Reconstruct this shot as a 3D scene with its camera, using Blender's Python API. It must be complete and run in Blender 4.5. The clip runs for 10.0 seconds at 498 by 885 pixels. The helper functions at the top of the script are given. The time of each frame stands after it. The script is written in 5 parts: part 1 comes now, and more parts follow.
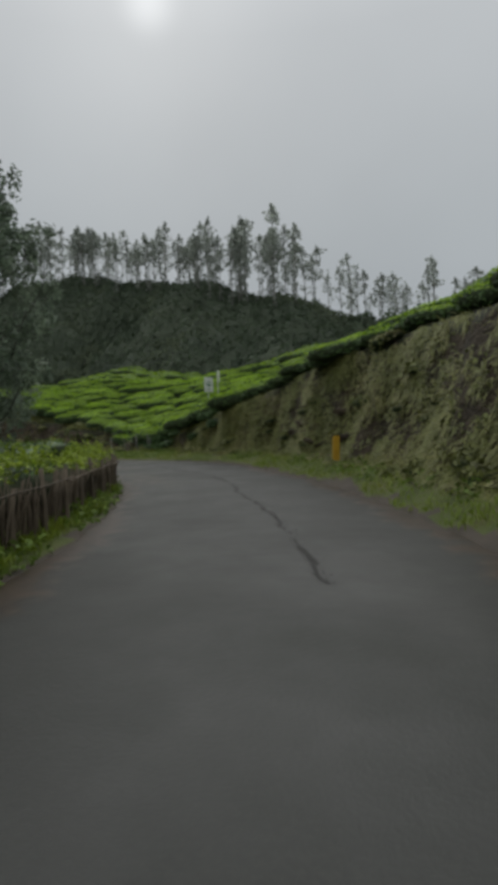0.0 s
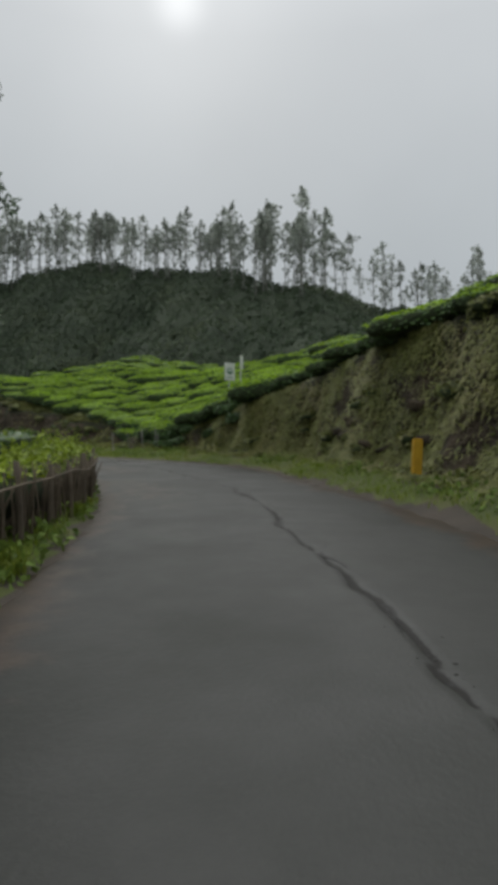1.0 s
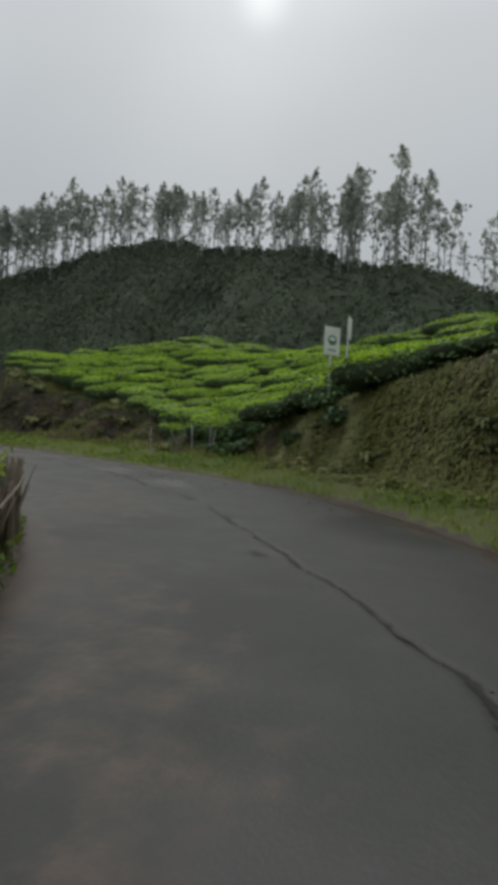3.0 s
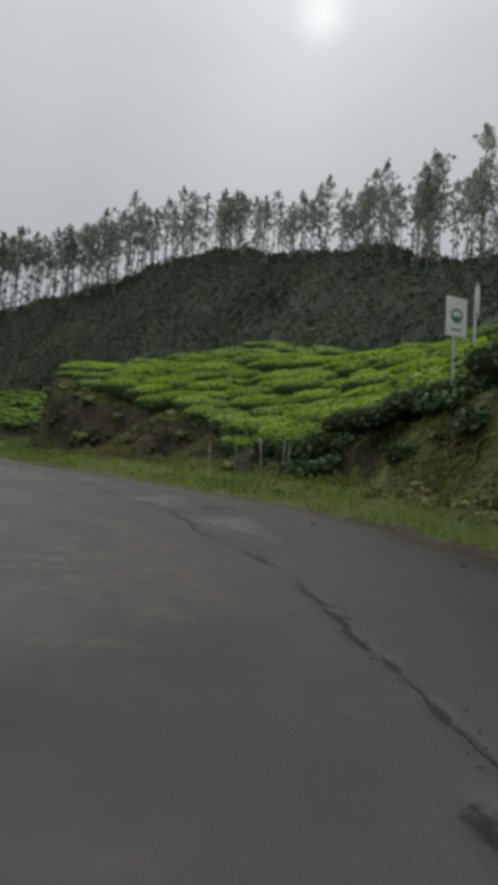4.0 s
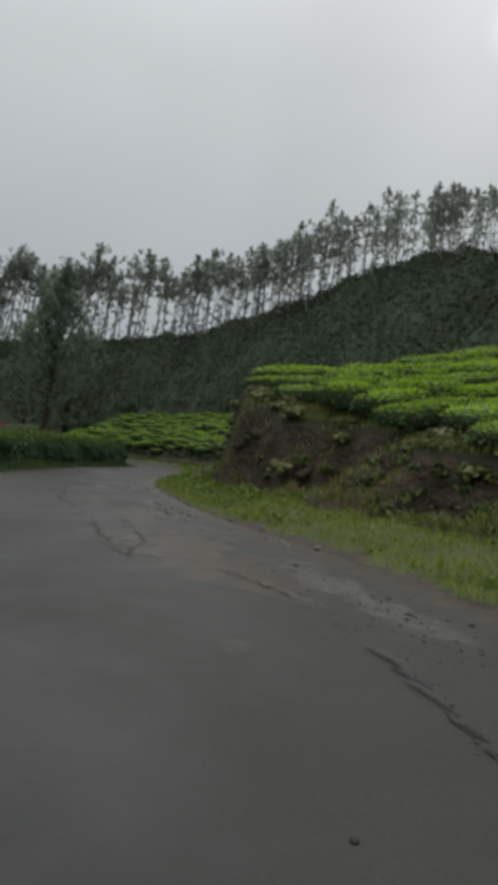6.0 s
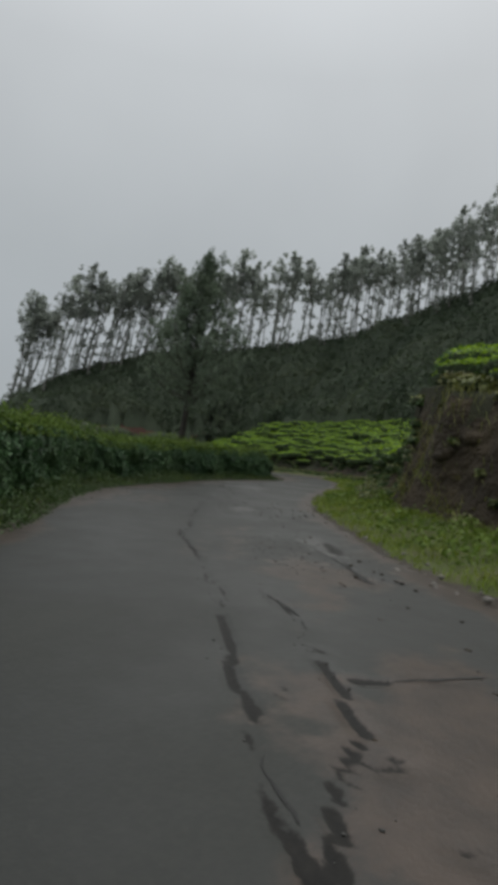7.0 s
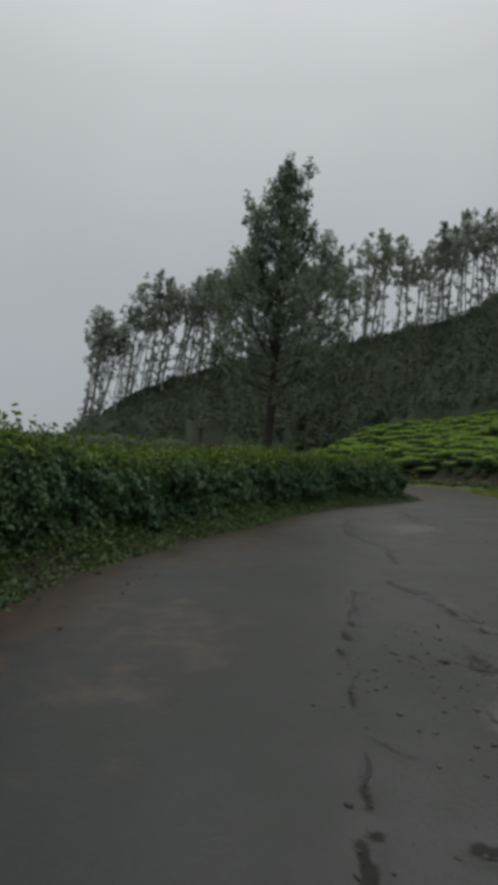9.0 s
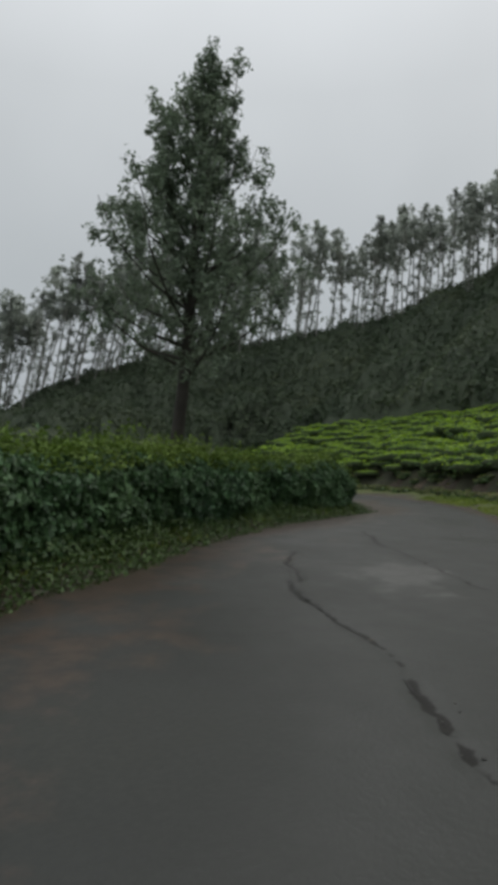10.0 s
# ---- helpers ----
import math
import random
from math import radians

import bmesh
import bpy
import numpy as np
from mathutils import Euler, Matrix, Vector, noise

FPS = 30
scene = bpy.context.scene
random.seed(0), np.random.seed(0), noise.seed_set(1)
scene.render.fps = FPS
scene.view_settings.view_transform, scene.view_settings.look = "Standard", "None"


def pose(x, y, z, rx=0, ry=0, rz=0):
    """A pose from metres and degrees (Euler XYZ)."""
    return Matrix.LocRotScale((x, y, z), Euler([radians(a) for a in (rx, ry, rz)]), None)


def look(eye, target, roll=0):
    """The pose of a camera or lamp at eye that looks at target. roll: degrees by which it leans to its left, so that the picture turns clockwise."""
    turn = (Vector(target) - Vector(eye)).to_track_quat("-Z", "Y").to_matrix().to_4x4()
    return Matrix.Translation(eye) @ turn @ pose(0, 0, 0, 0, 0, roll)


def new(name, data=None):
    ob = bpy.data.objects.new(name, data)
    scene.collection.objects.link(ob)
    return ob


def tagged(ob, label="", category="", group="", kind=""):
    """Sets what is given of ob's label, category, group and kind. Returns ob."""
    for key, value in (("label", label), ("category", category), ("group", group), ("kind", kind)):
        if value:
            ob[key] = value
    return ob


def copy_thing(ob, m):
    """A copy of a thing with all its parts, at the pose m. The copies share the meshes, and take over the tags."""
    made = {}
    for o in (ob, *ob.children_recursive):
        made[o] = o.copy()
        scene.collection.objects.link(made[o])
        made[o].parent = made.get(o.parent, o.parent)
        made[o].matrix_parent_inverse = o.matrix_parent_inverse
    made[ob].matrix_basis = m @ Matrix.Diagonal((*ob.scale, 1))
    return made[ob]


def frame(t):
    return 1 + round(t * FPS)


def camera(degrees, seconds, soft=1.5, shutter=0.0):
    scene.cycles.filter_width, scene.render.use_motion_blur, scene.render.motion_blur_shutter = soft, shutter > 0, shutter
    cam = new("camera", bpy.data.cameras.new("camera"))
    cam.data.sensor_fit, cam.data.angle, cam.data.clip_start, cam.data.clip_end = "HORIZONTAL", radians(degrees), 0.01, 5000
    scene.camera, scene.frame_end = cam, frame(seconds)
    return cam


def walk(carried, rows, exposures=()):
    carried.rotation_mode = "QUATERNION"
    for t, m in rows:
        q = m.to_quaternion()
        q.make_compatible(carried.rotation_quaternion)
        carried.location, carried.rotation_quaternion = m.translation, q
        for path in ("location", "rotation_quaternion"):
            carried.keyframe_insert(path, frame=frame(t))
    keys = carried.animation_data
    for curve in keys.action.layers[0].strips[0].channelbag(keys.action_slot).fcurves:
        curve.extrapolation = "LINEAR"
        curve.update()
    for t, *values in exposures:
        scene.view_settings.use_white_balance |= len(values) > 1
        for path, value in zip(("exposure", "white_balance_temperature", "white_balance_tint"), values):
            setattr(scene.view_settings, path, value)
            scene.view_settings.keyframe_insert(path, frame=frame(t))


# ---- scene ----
cam = camera(46.0, 10.0, soft=5.6)
PATH = [
    (0, (1.967, -1.654, 1.271), (1.845, 0.341, 1.226), -2.2),
    (0.5, (1.604, 0.603, 1.212), (1.462, 2.598, 1.178), -1.3),
    (1, (1.211, 3.022, 1.172), (1.039, 5.014, 1.129), -0.1),
    (1.5, (0.743, 5.376, 1.177), (0.521, 7.363, 1.15), 1.0),
    (2, (0.349, 7.62, 1.258), (0.097, 9.604, 1.214), 1.2),
    (2.2, (0.121, 8.417, 1.293), (-0.139, 10.399, 1.237), 2.3),
    (3.3, (-0.995, 12.386, 1.269), (-1.426, 14.338, 1.214), 2.4),
    (3.5, (-1.23, 13.113, 1.273), (-1.705, 15.055, 1.219), 2.0),
    (4, (-1.849, 14.997, 1.25), (-2.44, 16.907, 1.229), 2.0),
    (4.5, (-2.596, 17.016, 1.201), (-3.322, 18.879, 1.22), 2.2),
    (5, (-3.557, 19.039, 1.164), (-4.434, 20.836, 1.203), 2.6),
    (5.2, (-4.054, 19.854, 1.161), (-4.983, 21.625, 1.196), 3.1),
    (6.3, (-8.641, 23.418, 1.269), (-9.865, 24.999, 1.316), 4.6),
    (6.5, (-9.362, 24.114, 1.234), (-10.653, 25.641, 1.275), 5.2),
    (7, (-11.278, 25.957, 1.222), (-12.775, 27.283, 1.271), 4.4),
    (7.5, (-13.348, 27.609, 1.262), (-14.956, 28.798, 1.323), 2.4),
    (8, (-15.537, 29.101, 1.285), (-17.177, 30.243, 1.339), 1.5),
    (8.5, (-17.768, 30.579, 1.269), (-19.437, 31.68, 1.335), 0.8),
    (9, (-19.841, 32.064, 1.24), (-21.518, 33.149, 1.327), 0.2),
    (9.5, (-21.874, 33.694, 1.142), (-23.51, 34.84, 1.236), 0.1),
    (10, (-23.857, 35.47, 1.207), (-25.395, 36.745, 1.307), 0.5),
]
EXPOSURES = [(0, -0.23), (0.5, -0.25), (1, -0.02), (1.5, -0.12), (2, -0.06), (3.5, -0.05), (4, -0.06), (5, -0.16), (6.5, -0.07), (7, -0.14), (7.5, -0.2), (8, -0.04), (8.5, -0.07), (9, -0.18), (9.5, -0.07), (10, 0.0)]
walk(cam, [(t, look(eye, target, roll)) for t, eye, target, roll in PATH], EXPOSURES)

from mathutils.bvhtree import BVHTree

# ---- sky and light ----
SUN_WAY = Vector((-0.163, 0.797, 0.582)).normalized()      # towards the bright place in the clouds


def node(nt, kind, **values):
    n = nt.nodes.new(kind)
    for key, value in values.items():
        n.inputs[key].default_value = value
    return n


world = bpy.data.worlds.new("overcast_sky")
scene.world = world
world.use_nodes = True
wt = world.node_tree
wt.nodes.clear()
w_out = wt.nodes.new("ShaderNodeOutputWorld")
w_bg = node(wt, "ShaderNodeBackground", Strength=1.0)
w_sky = wt.nodes.new("ShaderNodeTexSky")
w_sky.sky_type, w_sky.sun_disc = "NISHITA", False
w_sky.sun_elevation = math.asin(SUN_WAY.z)
w_sky.sun_rotation = math.atan2(SUN_WAY.x, SUN_WAY.y)
w_dim = node(wt, "ShaderNodeVectorMath")
w_dim.operation = "SCALE"
w_dim.inputs["Scale"].default_value = 0.05
w_co = wt.nodes.new("ShaderNodeTexCoord")
w_sep = wt.nodes.new("ShaderNodeSeparateXYZ")
w_ramp = wt.nodes.new("ShaderNodeValToRGB")
ramp = w_ramp.color_ramp
ramp.elements[0].position, ramp.elements[0].color = 0.0, (0.40, 0.435, 0.46, 1)
ramp.elements[1].position, ramp.elements[1].color = 1.0, (1.25, 1.28, 1.32, 1)
for at, colour in ((0.14, (0.435, 0.47, 0.495, 1)), (0.30, (0.485, 0.52, 0.54, 1)), (0.55, (0.61, 0.64, 0.66, 1))):
    ramp.elements.new(at).color = colour
w_noise = node(wt, "ShaderNodeTexNoise", Scale=2.2, Detail=4.0, Roughness=0.45)
w_map = node(wt, "ShaderNodeMapRange")
w_map.inputs[1].default_value, w_map.inputs[2].default_value = 0.3, 0.7
w_map.inputs[3].default_value, w_map.inputs[4].default_value = 0.94, 1.06
w_mul = wt.nodes.new("ShaderNodeVectorMath")
w_mul.operation = "SCALE"
w_dot = wt.nodes.new("ShaderNodeVectorMath")
w_dot.operation = "DOT_PRODUCT"
w_dot.inputs[1].default_value = SUN_WAY
w_glow = node(wt, "ShaderNodeMapRange")
w_glow.inputs[1].default_value, w_glow.inputs[2].default_value = 0.970, 1.0
w_halo = wt.nodes.new("ShaderNodeMath")
w_halo.operation = "POWER"
w_halo.inputs[1].default_value = 3.0
w_core = node(wt, "ShaderNodeMapRange")
w_core.inputs[1].default_value, w_core.inputs[2].default_value = 0.9974, 1.0
w_spot = wt.nodes.new("ShaderNodeMath")
w_spot.operation = "POWER"
w_spot.inputs[1].default_value = 5.0
w_dimmed = node(wt, "ShaderNodeMath")
w_dimmed.operation = "MULTIPLY"
w_dimmed.inputs[1].default_value = 0.06
w_bright = node(wt, "ShaderNodeMath")
w_bright.operation = "MULTIPLY"
w_bright.inputs[1].default_value = 0.24
wt.links.new(w_glow.outputs[0], w_halo.inputs[0])
wt.links.new(w_core.outputs[0], w_spot.inputs[0])
wt.links.new(w_halo.outputs[0], w_dimmed.inputs[0])
wt.links.new(w_spot.outputs[0], w_bright.inputs[0])
w_both = wt.nodes.new("ShaderNodeMath")
w_add = wt.nodes.new("ShaderNodeVectorMath")
w_add.operation = "ADD"
w_mix = node(wt, "ShaderNodeMix", Factor=0.94)
w_mix.data_type = "RGBA"
for a, b in ((w_co.outputs["Generated"], w_sep.inputs[0]), (w_sep.outputs["Z"], w_ramp.inputs[0]), (w_co.outputs["Generated"], w_noise.inputs["Vector"]),
             (w_noise.outputs[0], w_map.inputs[0]), (w_ramp.outputs[0], w_mul.inputs[0]), (w_map.outputs[0], w_mul.inputs["Scale"]),
             (w_co.outputs["Generated"], w_dot.inputs[0]), (w_dot.outputs["Value"], w_glow.inputs[0]), (w_mul.outputs[0], w_add.inputs[0]),
             (w_dimmed.outputs[0], w_both.inputs[0]), (w_dot.outputs["Value"], w_core.inputs[0]), (w_bright.outputs[0], w_both.inputs[1]), (w_both.outputs[0], w_add.inputs[1]), (w_sky.outputs[0], w_dim.inputs[0]), (w_dim.outputs[0], w_mix.inputs["A"]),
             (w_add.outputs[0], w_mix.inputs["B"]), (w_mix.outputs["Result"], w_bg.inputs[0]), (w_bg.outputs[0], w_out.inputs[0])):
    wt.links.new(a, b)
sun_data = bpy.data.lights.new("cloud_sun", "SUN")
sun_data.energy, sun_data.angle, sun_data.color = 1.1, radians(90), (1.0, 0.97, 0.92)
sun = new("cloud_sun", sun_data)
sun.matrix_world = look((0, 0, 60), Vector((0, 0, 60)) - SUN_WAY)


# ---- materials ----
def material(name, colours, rough=0.8, scale=4.0, fine=40.0, bump=0.3, depth=0.02, island=0.0, random_object=0.0, wet=None, translucent=0.0, spec=0.5, coords="Object"):
    """Two scales of noise run through the colours; island and random_object vary brightness from leaf to leaf and piece to piece."""
    m = bpy.data.materials.new(name)
    m.use_nodes = True
    nt = m.node_tree
    nt.nodes.clear()
    out = nt.nodes.new("ShaderNodeOutputMaterial")
    bsdf = node(nt, "ShaderNodeBsdfPrincipled", Roughness=rough)
    bsdf.inputs["Specular IOR Level"].default_value = spec
    co = nt.nodes.new("ShaderNodeTexCoord")
    big = node(nt, "ShaderNodeTexNoise", Scale=scale, Detail=5.0, Roughness=0.6)
    small = node(nt, "ShaderNodeTexNoise", Scale=fine, Detail=4.0, Roughness=0.65)
    mixed = node(nt, "ShaderNodeMix", Factor=0.35)
    r = nt.nodes.new("ShaderNodeValToRGB")
    for n, c in enumerate(colours):
        at = 0.32 + 0.36 * n / max(1, len(colours) - 1)
        if n < 2:
            r.color_ramp.elements[n].position, r.color_ramp.elements[n].color = at, (*c, 1)
        else:
            r.color_ramp.elements.new(at).color = (*c, 1)
    for tex in (big, small):
        nt.links.new(co.outputs[coords], tex.inputs["Vector"])
    nt.links.new(big.outputs[0], mixed.inputs["A"])
    nt.links.new(small.outputs[0], mixed.inputs["B"])
    nt.links.new(mixed.outputs["Result"], r.inputs[0])
    colour = r.outputs[0]
    for amount, kind, socket in ((island, "ShaderNodeNewGeometry", "Random Per Island"), (random_object, "ShaderNodeObjectInfo", "Random")):
        if amount:
            g = nt.nodes.new(kind)
            mr = node(nt, "ShaderNodeMapRange")
            mr.inputs[3].default_value, mr.inputs[4].default_value = 1 - amount, 1 + amount
            vm = nt.nodes.new("ShaderNodeVectorMath")
            vm.operation = "SCALE"
            nt.links.new(g.outputs[socket], mr.inputs[0])
            nt.links.new(colour, vm.inputs[0])
            nt.links.new(mr.outputs[0], vm.inputs["Scale"])
            colour = vm.outputs[0]
    nt.links.new(colour, bsdf.inputs["Base Color"])
    if wet:
        wr = node(nt, "ShaderNodeMapRange")
        wr.inputs[1].default_value, wr.inputs[2].default_value = 0.38, 0.62
        wr.inputs[3].default_value, wr.inputs[4].default_value = wet
        nt.links.new(big.outputs[0], wr.inputs[0])
        nt.links.new(wr.outputs[0], bsdf.inputs["Roughness"])
    if bump:
        b = node(nt, "ShaderNodeBump", Strength=bump, Distance=depth)
        nt.links.new(small.outputs[0], b.inputs["Height"])
        nt.links.new(b.outputs[0], bsdf.inputs["Normal"])
    last = bsdf.outputs[0]
    if translucent:
        tr = nt.nodes.new("ShaderNodeBsdfTranslucent")
        nt.links.new(colour, tr.inputs[0])
        ms = node(nt, "ShaderNodeMixShader", Fac=translucent)
        nt.links.new(last, ms.inputs[1])
        nt.links.new(tr.outputs[0], ms.inputs[2])
        last = ms.outputs[0]
    nt.links.new(last, out.inputs[0])
    return m


M_ROAD = material("wet_asphalt", [(0.008, 0.0090, 0.0070), (0.014, 0.0158, 0.0122), (0.030, 0.0314, 0.0245)], scale=0.45, fine=28, bump=0.3, depth=0.01, wet=(0.44, 0.66), spec=0.55)


def worn(m, name, layers):
    """Lays wear over a material: each layer is a channel of the mesh's wear mask, two colours, a roughness and a gloss; noise frays its edges."""
    nt = m.node_tree
    bsdf = next(n for n in nt.nodes if n.type == "BSDF_PRINCIPLED")
    att = nt.nodes.new("ShaderNodeAttribute")
    att.attribute_name = name
    sep = nt.nodes.new("ShaderNodeSeparateColor")
    co = nt.nodes.new("ShaderNodeTexCoord")
    nt.links.new(att.outputs["Color"], sep.inputs[0])
    gloss_now = None
    for channel, low, high, rough, gloss, size, sharp in layers:
        tex = node(nt, "ShaderNodeTexNoise", Scale=size, Detail=6.0, Roughness=0.7)
        nt.links.new(co.outputs["Object"], tex.inputs["Vector"])
        fray = node(nt, "ShaderNodeMath")
        fray.operation = "MULTIPLY_ADD"
        fray.inputs[1].default_value = 1.5
        fray.inputs[2].default_value = -1.1
        nt.links.new(tex.outputs[0], fray.inputs[0])
        add = nt.nodes.new("ShaderNodeMath")
        nt.links.new(fray.outputs[0], add.inputs[0])
        lift = node(nt, "ShaderNodeMath")
        lift.operation = "MULTIPLY"
        lift.inputs[1].default_value = 1.5
        nt.links.new(sep.outputs[channel], lift.inputs[0])
        nt.links.new(lift.outputs[0], add.inputs[1])
        ease = node(nt, "ShaderNodeMapRange")
        ease.interpolation_type = "SMOOTHSTEP"
        ease.inputs[1].default_value, ease.inputs[2].default_value = 0.0, sharp
        nt.links.new(add.outputs[0], ease.inputs[0])
        tone = nt.nodes.new("ShaderNodeValToRGB")
        tone.color_ramp.elements[0].position, tone.color_ramp.elements[0].color = 0.35, (*low, 1)
        tone.color_ramp.elements[1].position, tone.color_ramp.elements[1].color = 0.65, (*high, 1)
        nt.links.new(tex.outputs[0], tone.inputs[0])
        for socket, value in (("Base Color", tone.outputs[0]), ("Roughness", None)):
            mix = nt.nodes.new("ShaderNodeMix")
            mix.data_type = "RGBA" if value else "FLOAT"
            old = bsdf.inputs[socket].links[0].from_socket
            a, b = (mix.inputs[6], mix.inputs[7]) if value else (mix.inputs[2], mix.inputs[3])
            nt.links.new(old, a)
            if value:
                nt.links.new(value, b)
            else:
                b.default_value = rough
            nt.links.new(ease.outputs[0], mix.inputs[0])
            nt.links.new(mix.outputs[2] if value else mix.outputs[0], bsdf.inputs[socket])
        mix = node(nt, "ShaderNodeMix")
        mix.inputs[2].default_value, mix.inputs[3].default_value = bsdf.inputs["Specular IOR Level"].default_value, gloss
        if gloss_now:
            nt.links.new(gloss_now, mix.inputs[2])
        nt.links.new(ease.outputs[0], mix.inputs[0])
        gloss_now = mix.outputs[0]
    nt.links.new(gloss_now, bsdf.inputs["Specular IOR Level"])


worn(M_ROAD, "wear", [("Green", (0.028, 0.020, 0.0145), (0.064, 0.044, 0.031), 0.42, 0.40, 3.2, 0.6), ("Blue", (0.034, 0.034, 0.031), (0.078, 0.076, 0.069), 0.5, 0.55, 5.0, 0.9),
                      ("Red", (0.004, 0.0038, 0.003), (0.012, 0.011, 0.0085), 0.55, 0.20, 15.0, 0.45)])
M_SOIL = material("brown_bank_soil", [(0.019, 0.014, 0.008), (0.048, 0.036, 0.021), (0.11, 0.083, 0.050)], rough=0.95, scale=1.0, fine=2.6, bump=1.0, depth=0.45)
M_REDSOIL = material("red_soil", [(0.05, 0.024, 0.016), (0.10, 0.048, 0.034)], rough=0.95, scale=0.7, fine=9, bump=0.8, depth=0.1)
M_TURF = material("verge_turf", [(0.045, 0.066, 0.014), (0.085, 0.108, 0.022), (0.115, 0.10, 0.045)], rough=0.9, scale=1.1, fine=25, bump=0.7, depth=0.05)
M_LITTER = material("leaf_litter", [(0.018, 0.022, 0.010), (0.045, 0.045, 0.02)], rough=0.95, scale=1.5, fine=18, bump=0.8, depth=0.06)
M_WOODFLOOR = material("wood_floor", [(0.06, 0.075, 0.045), (0.095, 0.108, 0.065)], rough=0.95, scale=0.25, fine=4, bump=0.8, depth=0.3)
M_GRIT = material("road_base_grit", [(0.038, 0.032, 0.024), (0.085, 0.068, 0.05)], rough=0.85, scale=1.2, fine=40, bump=0.6, depth=0.03)
M_TEA_YOUNG = material("young_tea_leaves", [(0.16, 0.29, 0.008), (0.30, 0.47, 0.011), (0.43, 0.60, 0.020)], rough=0.5, scale=0.5, fine=6, bump=0, island=0.25, random_object=0.22, translucent=0.35)
M_TEA_LOW = material("roadside_tea_leaves", [(0.13, 0.21, 0.016), (0.25, 0.34, 0.026), (0.37, 0.43, 0.05)], rough=0.55, scale=0.8, fine=6, bump=0, island=0.4, translucent=0.25)
M_TEA_OLD = material("old_tea_leaves", [(0.038, 0.088, 0.022), (0.08, 0.155, 0.033)], rough=0.45, scale=1.5, fine=8, bump=0, island=0.45, translucent=0.12)
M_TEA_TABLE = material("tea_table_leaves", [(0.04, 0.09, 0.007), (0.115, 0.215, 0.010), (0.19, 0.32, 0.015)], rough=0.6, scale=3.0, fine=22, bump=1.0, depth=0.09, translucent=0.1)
# Closed shell behind the leaves, coloured dark for the shade inside the bush.
M_TEA_CORE = material("dark_bush_core", [(0.024, 0.04, 0.015), (0.052, 0.068, 0.027)], rough=0.95, scale=4, fine=30, bump=0.6, depth=0.05)
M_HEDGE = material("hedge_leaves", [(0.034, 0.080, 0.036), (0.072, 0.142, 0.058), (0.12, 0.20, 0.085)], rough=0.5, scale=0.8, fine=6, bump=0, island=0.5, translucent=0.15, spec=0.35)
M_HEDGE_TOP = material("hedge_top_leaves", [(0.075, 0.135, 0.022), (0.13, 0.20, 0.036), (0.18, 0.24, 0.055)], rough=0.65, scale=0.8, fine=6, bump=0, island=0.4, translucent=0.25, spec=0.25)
M_GRASS = material("grass_blades", [(0.12, 0.185, 0.014), (0.20, 0.275, 0.026), (0.25, 0.25, 0.06)], rough=0.6, scale=0.7, fine=4, bump=0, island=0.22, translucent=0.3)
M_FERN = material("creeper_leaves", [(0.09, 0.112, 0.028), (0.155, 0.172, 0.046), (0.225, 0.20, 0.085)], rough=0.6, scale=0.9, fine=5, bump=0, island=0.5, translucent=0.15)
M_BANK_GRASS = material("bank_grass_blades", [(0.125, 0.150, 0.034), (0.205, 0.218, 0.06), (0.28, 0.25, 0.105)], rough=0.6, scale=0.7, fine=4, bump=0, island=0.3, translucent=0.25)
M_WEED = material("hedge_weed_leaves", [(0.045, 0.088, 0.024), (0.09, 0.145, 0.036)], rough=0.6, scale=0.8, fine=6, bump=0, island=0.4, translucent=0.2)
M_OAK_LEAF = material("silver_oak_leaves", [(0.12, 0.165, 0.115), (0.185, 0.235, 0.165), (0.25, 0.30, 0.21)], rough=0.55, scale=0.6, fine=4, bump=0, island=0.4, translucent=0.4)
# Ridge leaves are paled: the distance haze is put into their colour.
M_HAZED_GUM_LEAF = material("hazed_gum_leaves", [(0.28, 0.315, 0.275), (0.39, 0.42, 0.365)], rough=0.6, scale=0.4, fine=3, bump=0, island=0.3, random_object=0.2, translucent=0.55)
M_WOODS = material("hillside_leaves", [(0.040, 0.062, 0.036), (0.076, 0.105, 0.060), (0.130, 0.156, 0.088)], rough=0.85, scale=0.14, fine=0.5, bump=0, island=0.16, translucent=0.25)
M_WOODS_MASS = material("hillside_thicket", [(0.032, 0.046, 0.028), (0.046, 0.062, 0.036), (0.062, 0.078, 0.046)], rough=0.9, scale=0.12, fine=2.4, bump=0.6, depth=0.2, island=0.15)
M_BARK = material("dark_bark", [(0.03, 0.026, 0.022), (0.075, 0.065, 0.055)], rough=0.9, scale=3, fine=35, bump=0.8, depth=0.03)
M_GUM_BARK = material("pale_gum_bark", [(0.16, 0.155, 0.14), (0.30, 0.29, 0.265)], rough=0.8, scale=1.2, fine=12, bump=0.4, depth=0.02, random_object=0.35)
M_STAKE = material("weathered_stake", [(0.075, 0.058, 0.04), (0.18, 0.145, 0.10)], rough=0.85, scale=4, fine=40, bump=0.5, depth=0.01, random_object=0.3)
M_YELLOW = material("yellow_paint", [(0.42, 0.24, 0.015), (0.60, 0.36, 0.02)], rough=0.6, scale=5, fine=40, bump=0.2, depth=0.004)
M_WHITE = material("white_sign_paint", [(0.55, 0.57, 0.55), (0.74, 0.75, 0.73)], rough=0.45, scale=4, fine=30, bump=0.05, depth=0.002)
M_GREEN = material("green_sign_paint", [(0.04, 0.14, 0.08), (0.07, 0.20, 0.11)], rough=0.5, scale=6, fine=30, bump=0)
